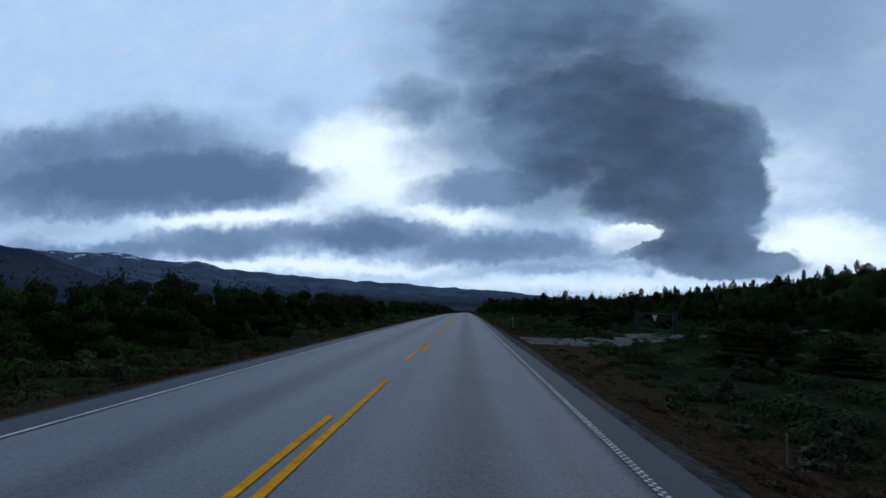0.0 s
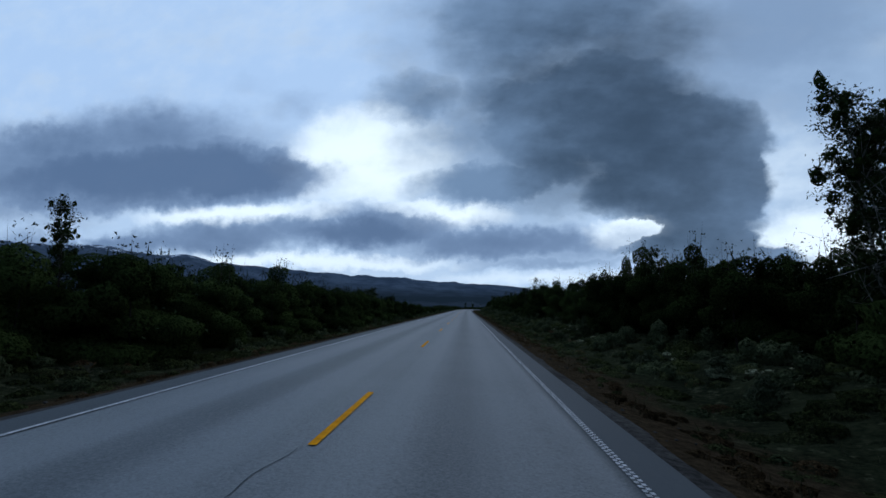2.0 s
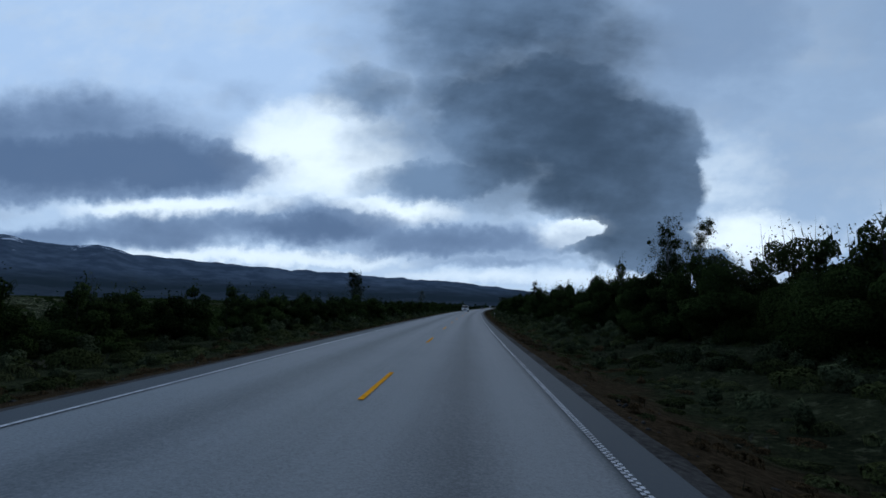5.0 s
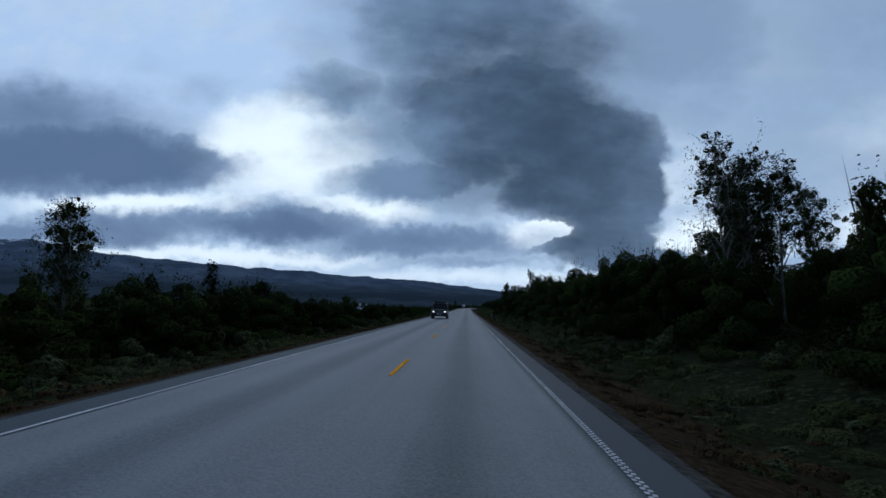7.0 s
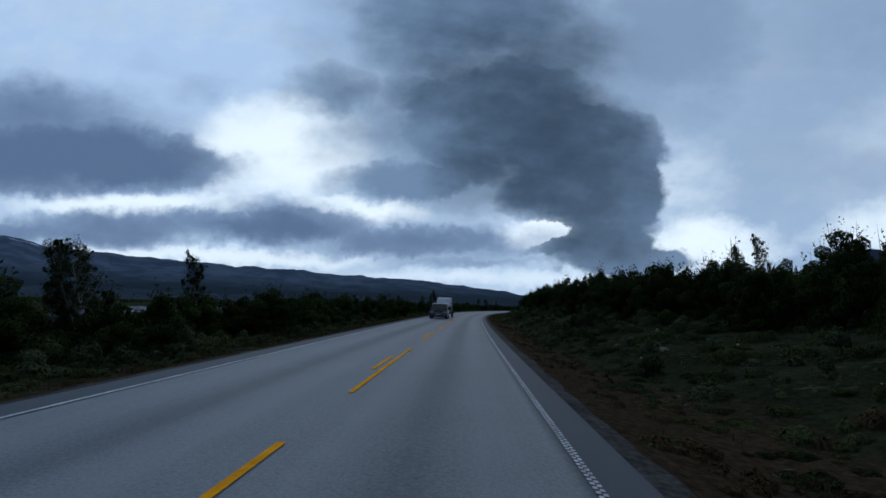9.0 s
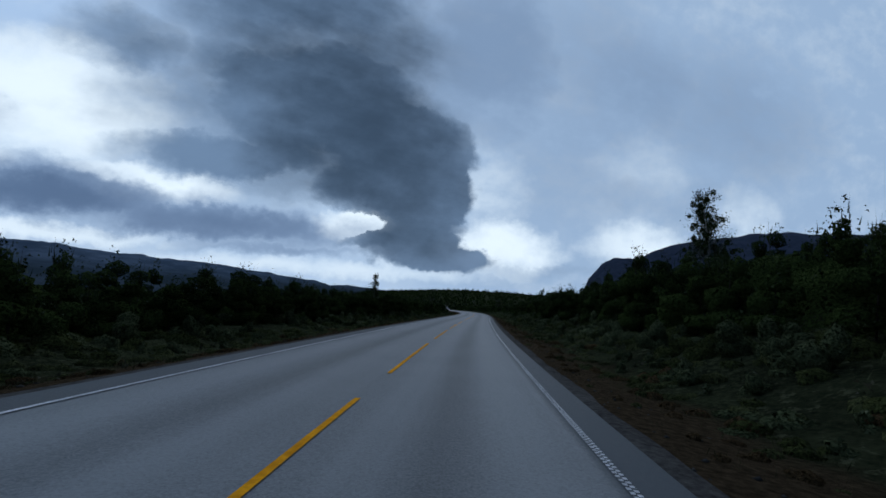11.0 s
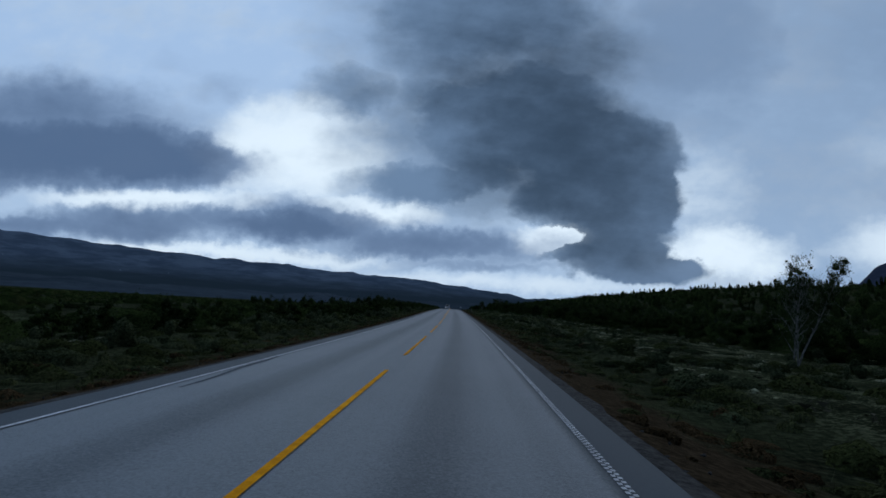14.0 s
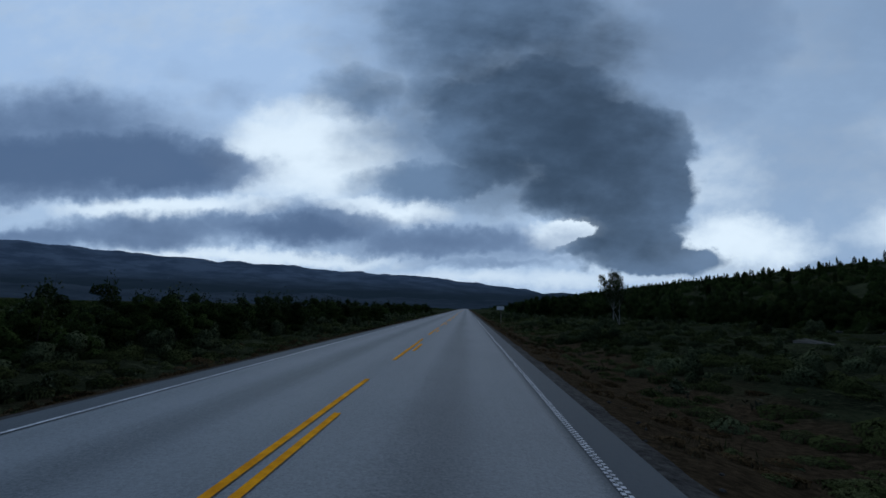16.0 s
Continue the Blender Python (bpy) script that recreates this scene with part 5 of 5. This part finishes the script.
def car(label, s, paint, kind, lamps=True):
    """A car that faces the camera in the other lane: y runs backwards along it."""
    long, wide, tall, ground = {"suv": (4.7, 1.88, 1.66, 0.24), "van": (5.0, 1.92, 2.0, 0.25), "offroad": (4.5, 1.86, 1.86, 0.3)}[kind]
    root = thing({"suv": "car", "van": "camper_van", "offroad": "offroad_car"}[kind], label, "van" if kind == "van" else "car", s, -1.5, 0, "oncoming vehicles", 0.0, spot)
    h, half = long / 2, wide / 2
    belt = tall * (0.58 if kind != "van" else 0.56)
    nose = {"suv": 0.92, "van": 1.0, "offroad": 1.05}[kind]
    cowl = {"suv": 1.05, "van": 0.45, "offroad": 1.15}[kind]
    lower = [(-h, ground + 0.12), (-h + 0.06, nose * 0.72), (-h + 0.2, nose), (-h + cowl, belt), (h - 0.1, belt + 0.02), (h, belt - 0.15), (h, ground + 0.1), (h - 0.2, ground), (-h + 0.2, ground)]
    body = part("body", prism(lower, -half, half, 0.05), paint, root)
    rake = {"suv": 0.75, "van": 0.75, "offroad": 0.35}[kind]
    roof = [(-h + cowl + 0.02, belt - 0.03), (-h + cowl + rake, tall - 0.06), (-h + cowl + rake + 0.35, tall), (h - 0.4, tall - 0.02), (h - 0.06, tall * 0.82), (h - 0.05, belt - 0.03)]
    part("cabin", prism(roof, -half * 0.97, half * 0.97, 0.04, 0.16), paint, root)
    a, b = Vector((0, -h + cowl + 0.05, belt + 0.04)), Vector((0, -h + cowl + rake - 0.03, tall - 0.1))
    out = Vector((0, -(b.z - a.z), b.y - a.y)).normalized() * 0.012
    bm = bmesh.new()
    corners = [a + Vector((-half * 0.9, 0, 0)) + out, a + Vector((half * 0.9, 0, 0)) + out, b + Vector((half * 0.74, 0, 0)) + out, b + Vector((-half * 0.74, 0, 0)) + out]
    bm.faces.new([bm.verts.new(c) for c in corners])
    bmesh.ops.solidify(bm, geom=bm.faces[:], thickness=0.01)
    part("windscreen", bm, GLASS_DARK, root)
    for side in (-1, 1):
        bm = bmesh.new()
        x0, x1 = side * half * 0.965, side * half * 0.86
        pts_ = [(x0, -h + cowl + 0.3, belt + 0.05), (x0, h - 0.3, belt + 0.05), (x1, h - 0.5, tall - 0.14), (x1, -h + cowl + rake + 0.1, tall - 0.14)]
        bm.faces.new([bm.verts.new((x + side * 0.012, y, z)) for x, y, z in pts_])
        bmesh.ops.solidify(bm, geom=bm.faces[:], thickness=0.01)
        part("side_window", bm, GLASS_DARK, root)
        lamp = part("headlamp", box(side * half * 0.55 - 0.02, side * half * 0.93, -h - 0.01, -h + 0.2, nose * 0.70, nose * 0.86, 0.02) if side > 0 else
                    box(-half * 0.93, -half * 0.55 + 0.02, -h - 0.01, -h + 0.2, nose * 0.70, nose * 0.86, 0.02), ALLOY, root, "glassy headlamp unit")
        part("bulb", box(side * half * 0.72 - 0.07, side * half * 0.72 + 0.07, -h - 0.025, -h - 0.005, nose * 0.73, nose * 0.83, 0.005), LAMP if lamps else GLASS_DARK, lamp, "lit white lamp")
        mirror = part("mirror", box(side * (half + 0.1) - 0.1, side * (half + 0.1) + 0.1, -h + cowl + 0.45, -h + cowl + 0.6, belt + 0.03, belt + 0.2, 0.03), PLASTIC, root)
        for y in (-h + 0.85, h - 0.85):
            wheel(root, side * (half - 0.1), y, 0.34)
    part("grille", box(-half * 0.5, half * 0.5, -h - 0.02, -h + 0.1, nose * 0.60, nose * 0.84, 0.02), PLASTIC, root)
    part("bumper", box(-half * 0.98, half * 0.98, -h - 0.06, -h + 0.25, ground + 0.06, nose * 0.56, 0.05), PLASTIC if kind in ("van", "offroad") else paint, root)
    plate = part("number_plate", box(-0.26, 0.26, -h - 0.075, -h - 0.06, ground + 0.2, ground + 0.31), PLATE, root)
    part("bar", box(-0.2, 0.2, -h - 0.079, -h - 0.074, ground + 0.23, ground + 0.28), PLATE_BAR, plate)
    part("grille_bar", box(-half * 0.48, half * 0.48, -h - 0.03, -h - 0.015, nose * 0.70, nose * 0.73, 0.004), ALLOY, root)
    if kind == "suv":
        for side in (-1, 1):
            x = side * half * 0.72
            part("roof_rail", rod((x, -h + cowl + rake + 0.3, tall + 0.06), (x, h - 0.55, tall + 0.05), 0.022), ALLOY, root)
            part("side_trim", box(side * (half + 0.008) - 0.008, side * (half + 0.008) + 0.008, -h + 1.4, h - 1.4, belt * 0.56, belt * 0.6), ALLOY, root)
            part("fog_lamp", box(side * half * 0.7 - 0.16, side * half * 0.7 + 0.16, -h - 0.075, -h - 0.055, ground + 0.24, ground + 0.28, 0.004), ALLOY, root)
            for y in (-0.35, 0.55):
                part("door_handle", box(side * (half + 0.02) - 0.012, side * (half + 0.02) + 0.012, y, y + 0.18, belt * 0.86, belt * 0.89, 0.005), ALLOY, root)
    if kind == "offroad":
        part("roof_rack", box(-half * 0.75, half * 0.75, -0.6, h - 0.5, tall + 0.04, tall + 0.1, 0.02), PLASTIC, root)
        for y in (-0.4, 0.5, 1.3):
            part("rack_foot", box(-half * 0.7, half * 0.7, y, y + 0.05, tall - 0.03, tall + 0.05), PLASTIC, root)
    if kind == "van":
        part("wiper", rod((-0.5, -h + cowl + 0.0, belt + 0.09), (0.25, -h + cowl + 0.02, belt + 0.1), 0.012), PLASTIC, root)
    return root


car("dark off-road car with roof rack and lit headlamps", 1040, PAINT_DARK, "offroad")
car("white sport utility car with lit headlamps", 1774, PAINT_WHITE, "suv")
car("white camper van with black bumper and lit headlamps", 2155, PAINT_WHITE, "van")
car("black sport utility car with chrome roof rails towing a trailer", 1306, PAINT_BLACK, "suv", False)
car("white oncoming car far down the road", 850, PAINT_WHITE, "suv")

TRAILER_DARK, CHROME = paintwork("dark_trailer_panel", (0.02, 0.022, 0.026), 0.1), plain("chrome", (0.62, 0.63, 0.65), 0.2, 1.0)
trailer = thing("horse_trailer", "white-fronted horse trailer with dark side panels behind a black car", "trailer", 1313.4, -1.5, 0, "", 0.0, spot)
part("lower_body", prism([(-1.95, 0.5), (-2.0, 1.35), (1.75, 1.35), (1.75, 0.42), (-1.75, 0.42)], -0.86, 0.86, 0.03), TRAILER_DARK, trailer, "dark lower panels")
part("upper_body", prism([(-2.0, 1.36), (-1.98, 1.75), (-1.75, 2.2), (-1.3, 2.32), (1.74, 2.32), (1.74, 1.36)], -0.85, 0.85, 0.05, 0.06), PAINT_WHITE, trailer, "white rounded upper front")
part("roof", prism([(-1.55, 2.3), (-1.2, 2.4), (1.6, 2.4), (1.76, 2.3)], -0.8, 0.8, 0.03), PAINT_WHITE, trailer)
part("front_window", box(-0.55, 0.55, -2.02, -1.96, 1.5, 1.68, 0.01), GLASS_DARK, trailer)
for side in (-1, 1):
    door = part("side_door", box(side * 0.875 - 0.012, side * 0.875 + 0.012, -1.5, -0.9, 0.55, 1.85, 0.008), TRAILER_DARK, trailer, "dark groom's door")
    for y in (-1.52, -0.9):
        part("door_frame", box(side * 0.885 - 0.012, side * 0.885 + 0.012, y, y + 0.03, 0.53, 1.87), CHROME, door, "bright metal frame")
    for z in (0.53, 1.85):
        part("door_frame", box(side * 0.885 - 0.012, side * 0.885 + 0.012, -1.52, -0.87, z, z + 0.03), CHROME, door, "bright metal frame")
    part("corner_trim", box(side * 0.85 - 0.025, side * 0.85 + 0.025, -2.03, -1.97, 0.5, 1.4, 0.006), CHROME, trailer)
    part("mudguard", prism([(-0.55, 0.62), (-0.45, 0.76), (0.95, 0.76), (1.05, 0.62), (0.95, 0.68), (-0.45, 0.68)], side * 0.87, side * 1.07), PLASTIC, trailer)
    for y in (-0.1, 0.6):
        wheel(trailer, side * 0.97, y, 0.31)
part("drawbar", rod((0, -3.3, 0.48), (0, -1.8, 0.48), 0.05), PLASTIC, trailer)
part("jockey_wheel", rod((0.12, -2.9, 0.1), (0.12, -2.9, 0.75), 0.03), PLASTIC, trailer)

# ---------------------------------------------------------------- gate and side tracks


def track(label, rows, width, mat=None):
    """A gravel track over the ground: ways and sides of its middle."""
    rows = np.array(rows, float)
    k = np.linspace(0, len(rows) - 1, 6 * len(rows))
    s, d = np.interp(k, np.arange(len(rows)), rows[:, 0]), np.interp(k, np.arange(len(rows)), rows[:, 1])
    wide_ = np.interp(k, np.arange(len(rows)), rows[:, 2]) * width / 2
    ds, dd = np.gradient(s), np.gradient(d)
    norm = np.hypot(ds, dd)
    verts = np.concatenate([land(s - q * wide_ * dd / norm, d + q * wide_ * ds / norm, (0.06 if abs(q) < 0.9 else -0.03 if abs(q) < 1.1 else -0.5) * np.interp(d, [4.3, 5, 9], [0.1, 0.5, 1.5])) for q in (-1.25, -0.95, -0.8, 0, 0.8, 0.95, 1.25)])
    n = len(k)
    faces = [(a * n + i, a * n + i + 1, (a + 1) * n + i + 1, (a + 1) * n + i) for a in range(6) for i in range(n - 1)]
    tagged(shape("gravel_track", verts, faces, mat or TRACK_GRAVEL, smooth=True), label, "track", kind="structure")


TRACK_GRAVEL = speckled("track_gravel", (0.06, 0.057, 0.05), (0.2, 0.19, 0.165), 4.0, 1.0, 0.6, 0.5, 0.0)
LAY_BY = speckled("lay_by_gravel", (0.018, 0.0145, 0.011), (0.075, 0.056, 0.04), 4.0, 1.0, 0.8, 0.5, 0.0)
track("pale gravel side track leading to a gate", [(25, 4.3, 1.9), (25, 6, 1.4), (27, 9, 1.1), (31.5, 14, 1), (38, 22, 1), (50, 34, 1), (70, 48, 1), (110, 60, 1)], 3.0)
track("gravel side track climbing into the wood", [(1205, 4.3, 1.9), (1205, 6, 1.4), (1212, 10, 1), (1226, 16, 1), (1245, 22, 1), (1262, 30, 1)], 3.2, LAY_BY)
track("gravel lay-by beside the road", [(2108, 4.3, 1.7), (2108, 8, 1.6), (2110, 14, 1.3), (2112, 22, 1.2), (2118, 30, 1)], 5.0, LAY_BY)
track("pale gravel track past a heap of stones", [(2190, 18.5, 1), (2188, 24, 1), (2187, 31, 1), (2186, 40, 1)], 4.5)
track("pale gravel track on the far side of the heath", [(1940, 46, 1), (1980, 42, 1), (2030, 38, 1), (2080, 37, 1), (2110, 33, 1)], 3.0)

gate = thing("gate", "dark timber swing gate with diagonal braces and a triangular sign", "gate", 30.6, 13.2)
g0, g1 = Vector((-1.0, 2.0, 0)), Vector((0.25, -0.5, 0))
for g in (g0, g1):
    part("post", rod(g - Vector((0, 0, 0.3)), g + Vector((0, 0, 1.45)), 0.13, 0.12, 10), DARK_TIMBER, gate)
mid_ = (g0 + g1) / 2
up_ = Vector((0, 0, 1))
for a, b in ((g0 + up_ * 1.25, g1 + up_ * 1.25), (g0 + up_ * 0.3, g1 + up_ * 0.3)):
    part("rail", rod(a, b, 0.045), DARK_TIMBER, gate)
for a, b in ((g0 + up_ * 0.3, mid_ + up_ * 1.22), (mid_ + up_ * 1.22, g1 + up_ * 0.3)):
    part("brace", rod(a, b, 0.03), DARK_TIMBER, gate)
part("upright", rod(mid_ + up_ * 0.3, mid_ + up_ * 1.25, 0.03), DARK_TIMBER, gate)
bm = bmesh.new()
along_ = (g1 - g0).normalized()
face = Vector((-along_.y, along_.x, 0)) * -0.06
bm.faces.new([bm.verts.new(mid_ + face + along_ * x + up_ * z) for x, z in ((-0.2, 1.18), (0.2, 1.18), (0.0, 0.8))])
bmesh.ops.solidify(bm, geom=bm.faces[:], thickness=0.01)
part("sign", bm, SIGN_WHITE, gate, "white triangular warning plate")

# ---------------------------------------------------------------- posts and signs
for s, d, tall in ((52, 6.2, 1.15), (1066.7, 5.8, 1.05), (2049.5, 6.3, 1.15), (1698, -6.3, 0.9), (620, 5.6, 1.0), (800, 5.6, 1.0)):
    post = thing("marker_post", "slim weathered roadside marker post with a pale reflector", "post", s, d, 0, "marker posts")
    part("stick", rod((0, 0, -0.3), (0.02, 0, tall), 0.045, 0.035, 8), POST_WOOD, post)
    part("reflector", box(-0.04, 0.05, -0.055, -0.04, tall - 0.16, tall - 0.04, 0.004), SIGN_WHITE, post, "small white reflector")

sign = thing("road_sign", "small white direction sign on a grey post", "sign", 2226, 6.2)
part("pole", rod((0, 0, -0.3), (0, 0, 2.3), 0.035), POST_WOOD, sign)
part("board", box(-0.55, 0.35, -0.06, -0.04, 1.75, 2.2, 0.01), SIGN_WHITE, sign)
sign = thing("road_sign", "white information sign on two posts above the scrub", "sign", 1037, -10.5, 10)
for x in (-0.6, 0.6):
    part("pole", rod((x, 0, -0.3), (x, 0, 2.4), 0.04), POST_WOOD, sign)
part("board", box(-0.8, 0.8, -0.06, -0.04, 1.5, 2.3, 0.01), SIGN_WHITE, sign)
sign = thing("notice_board", "yellow notice board at the end of the side track", "sign", 1243, 25)
for x in (-0.5, 0.5):
    part("pole", rod((x, 0, -0.3), (x, 0, 2.2), 0.05), POST_WOOD, sign)
part("board", box(-0.7, 0.7, -0.08, -0.05, 1.3, 2.1, 0.01), SIGN_YELLOW, sign)

# ---------------------------------------------------------------- rocks


def rock(s, d, size, seed, label="lichen-grey boulder lying in the heather", group="boulders"):
    r_ = np.random.default_rng(seed)
    bm = bmesh.new()
    bmesh.ops.create_icosphere(bm, subdivisions=3, radius=1)
    turn = r_.uniform(0.7, 1.3, 3) * (1.35, 1.0, 0.42)
    for v in bm.verts:
        p = v.co.copy()
        q = 1 + 0.35 * noise.noise(p * 1.2 + Vector((seed * 3.1, 0, 0))) + 0.3 * noise.noise(p * 2.6 + Vector((seed, 2, 0)))
        v.co = Vector((p.x * turn[0], p.y * turn[1], p.z * turn[2])) * q * size
    root = thing("boulder", label, "rock", s, d, r_.uniform(0, 360), group, size * 0.15)
    me = bpy.data.meshes.new("boulder")
    bm.transform(Matrix.Scale(K, 4))
    bm.to_mesh(me)
    bm.free()
    me.materials.append(ROCK)
    world_at = root.matrix_world.copy()
    ob = tagged(new("boulder", me), label, "rock", group)
    ob.matrix_world = world_at
    bpy.data.objects.remove(root)


ROCKS = [(79.5, 7.3, 0.55), (81.5, 7.0, 0.4), (84, 8.4, 0.6), (92, 7.8, 0.7), (94, 8.9, 0.5), (97, 7.2, 0.35), (84, -9.8, 0.7), (86, -8.8, 0.55), (88, -10.5, 0.8), (80, -11, 0.7), (79, -9.6, 0.45),
         (370, 8.4, 0.35), (366, 7.6, 0.25), (512, 9, 0.3), (520, 10.5, 0.4), (530, 8.6, 0.3), (575, 8.2, 0.25), (1062, 11, 0.5), (1058, 10, 0.4), (1190, 8.5, 0.25), (1196, 11, 0.35), (1270, 9.6, 0.35)]
for k, (s, d, size) in enumerate(ROCKS):
    rock(s, d, size * 0.45, 300 + k)
for k in range(26):
    rock(2200 + r.uniform(-4, 6), 39 + r.normal(0, 3.0), r.uniform(0.15, 0.4), 400 + k, "rough grey stone in a heap beside the track", "heap of stones")
for k, (size, up_by) in enumerate(((0.34, 0.0), (0.26, 0.32), (0.18, 0.56))):
    rock(86.6, -5.8 - 1.6, size, 350 + k, "flat stone of a small roadside cairn", "cairn stones")
    bpy.context.view_layer.update()

# washed-out stones on the bank
RUBBLE = speckled("rubble", (0.04, 0.034, 0.027), (0.17, 0.15, 0.12), 3.0, 1.0, 0.7, 0.5, 0.1)
n = 320
s, d = r.uniform(145, 175, n), 5.8 + 5.5 * r.beta(1.2, 1.4, n)
wide = 0.03 + 0.17 * r.beta(0.9, 3.5, n)
v, f, m = scatter(STONES, land(s, d, 0.01), np.column_stack([wide, wide * r.uniform(0.3, 0.7, n)]), r.uniform(0, 6.28, n), r)
tagged(heap("rubble", v, f, m, RUBBLE), "brownish washed-out stones scattered on an earthy bank", "stones", kind="stuff")

# gravel heap behind the stones
hk = np.linspace(0, 2 * math.pi, 25)[:-1]
hv, hf = [land(2208, 47, 1.6)], []
for ring, (rad, high) in enumerate(((2.5, 1.7), (5, 0.9), (8, 0.1), (10, -0.6))):
    for q in hk:
        hv.append(land(2208 + rad * math.cos(q), 47 + rad * 0.8 * math.sin(q), high + 0.2 * math.sin(3 * q + ring)))
hf += [(0, 1 + i, 1 + (i + 1) % 24) for i in range(24)]
for ring in range(3):
    for i in range(24):
        a, b = 1 + ring * 24 + i, 1 + ring * 24 + (i + 1) % 24
        hf.append((a, a + 24, b + 24, b))
tagged(shape("gravel_heap", np.array(hv), hf, GRAVEL, smooth=True), "low heap of grey gravel and stones", "gravel heap")

# ---------------------------------------------------------------- single willows on the open verge
r = np.random.default_rng(61)
for s, d, tall, wide in ((50, 13.2, 2.6, 4.2), (44, 13.0, 1.7, 3.4), (55, 17, 2.0, 4.5), (62, 20, 2.2, 5), (48, 20, 1.6, 4), (34, 19, 1.3, 3.2), (36, 23, 1.4, 4), (40, 10.6, 1.1, 2.0), (37, 12.0, 0.9, 2.2), (17.4, 10.4, 1.5, 2.6), (18.4, 11.6, 1.3, 2.8), (22, 14.5, 1.1, 2.6), (15.5, 12.5, 1.0, 2.4), (10.6, 5.6, 0.38, 0.5), (7.3, 6.3, 0.62, 0.95), (8.0, 7.1, 0.5, 0.9), (9.0, 6.2, 0.35, 0.7), (6.9, 7.6, 0.5, 0.9), (12.5, 7.6, 0.45, 1.0), (14.5, 9.0, 0.6, 1.2),
                         (296, 7.6, 0.6, 1.2), (299, 8.2, 0.7, 1.4), (303, 7.8, 0.5, 1.1), (1378, 7.4, 0.5, 1.0), (1381, 8.4, 0.7, 1.2), (1448, 7.6, 0.6, 1.1), (2174, 7.0, 0.35, 0.8)):
    v, f, m = crowns(np.zeros((1, 3)), np.array([tall]), np.array([wide]), int(900 * min(wide, 2.5)), 0.06 if tall < 1 else 0.09, r, 18, 0.0, 7 if tall < 1 else 12, 1.0 if tall < 1 else 1.4)
    bush = shape("willow_bush", v, f, *((SCRUB, PALE_WILLOW) if tall < 0.8 else (SCRUB, WILLOW_MASS) if tall < 1 or tall > 2.4 else (LEAF, CANOPY)), index=m)
    x, y, z = land(s, d, -0.04)
    bush.matrix_world = pose(x * K, y * K, z * K)
    tagged(bush, "rounded grey-green willow bush on the open verge", "bush", "roadside willows")
stake = thing("stake", "thin pale wooden stake in the roadside grass", "stake", 7.0, 5.65)
part("stick", rod((0, 0, -0.1), (0.01, 0, 0.45), 0.012, 0.009), POST_WOOD, stake)

# ---------------------------------------------------------------- the lake
lk = np.linspace(1306, 1900, 120)
near_ = np.interp(lk, [1306, 1390, 1469, 1700, 1900], [-72, -98, -128, -240, -360]) + 5 * np.sin(lk / 23) + 4 * np.sin(lk / 9) + 2.5 * np.sin(lk / 4.1)
far_ = np.interp(lk, [1306, 1346, 1399, 1554, 1900], [-80, -111, -171, -330, -520]) + 9 * np.sin(lk / 31) + 6 * np.sin(lk / 11)
pinch = np.clip(np.minimum(lk - 1306, 1900 - lk) / 30, 0, 1) ** 0.5
mid_d = (near_ + far_) / 2
edge_a, edge_b = mid_d + (near_ - mid_d) * pinch, mid_d + (far_ - mid_d) * pinch
level = spot(1300, 0)[2] - 5.2
va, vb = spot(lk, edge_a), spot(lk, edge_b)
va[:, 2] = vb[:, 2] = level
tagged(shape("water", np.concatenate([va, vb]), [(i, i + 1, 121 + i, 120 + i) for i in range(119)], WATER), "still lake mirroring the pale sky", "lake", kind="structure")

# ---------------------------------------------------------------- lichen heath
r = np.random.default_rng(31)
v_all = []
for lo, hi, d0, d1, n in ((76, 170, 8, 26, 700), (500, 545, 9, 15, 90), (460, 920, -235, -70, 3000), (1790, 2090, 8, 40, 5200), (2034, 2092, 7.2, 20, 1800), (1830, 1940, -34, -12, 500), (1740, 1770, -14, -8, 150),
                          (1180, 1290, 8, 16, 250), (1330, 1400, 8, 12, 200), (280, 330, 8, 11, 150)):
    s, d = r.uniform(lo, hi, n), r.uniform(d0, d1, n)
    at = land(s, d, -0.04)
    keep = waves(at[:, 0], at[:, 1], 9, 8) + r.normal(0, 0.25, n) > 0.05
    v_all.append(at[keep])
at = np.concatenate(v_all)
wide = r.uniform(0.1, 0.5, len(at)) * r.uniform(0.5, 1.0, len(at)) * np.concatenate([np.full(len(q), 2.6 if k == 2 else 1.0) for k, q in enumerate(v_all)])
v, f = lumps(at, np.column_stack([wide, wide, r.uniform(0.05, 0.13, len(at))]), r, GROUND_F)
m = np.zeros(len(f))
tagged(heap("lichen", v, f, m, LICHEN), "pale reindeer lichen and dwarf birch on the heath", "lichen", kind="stuff")
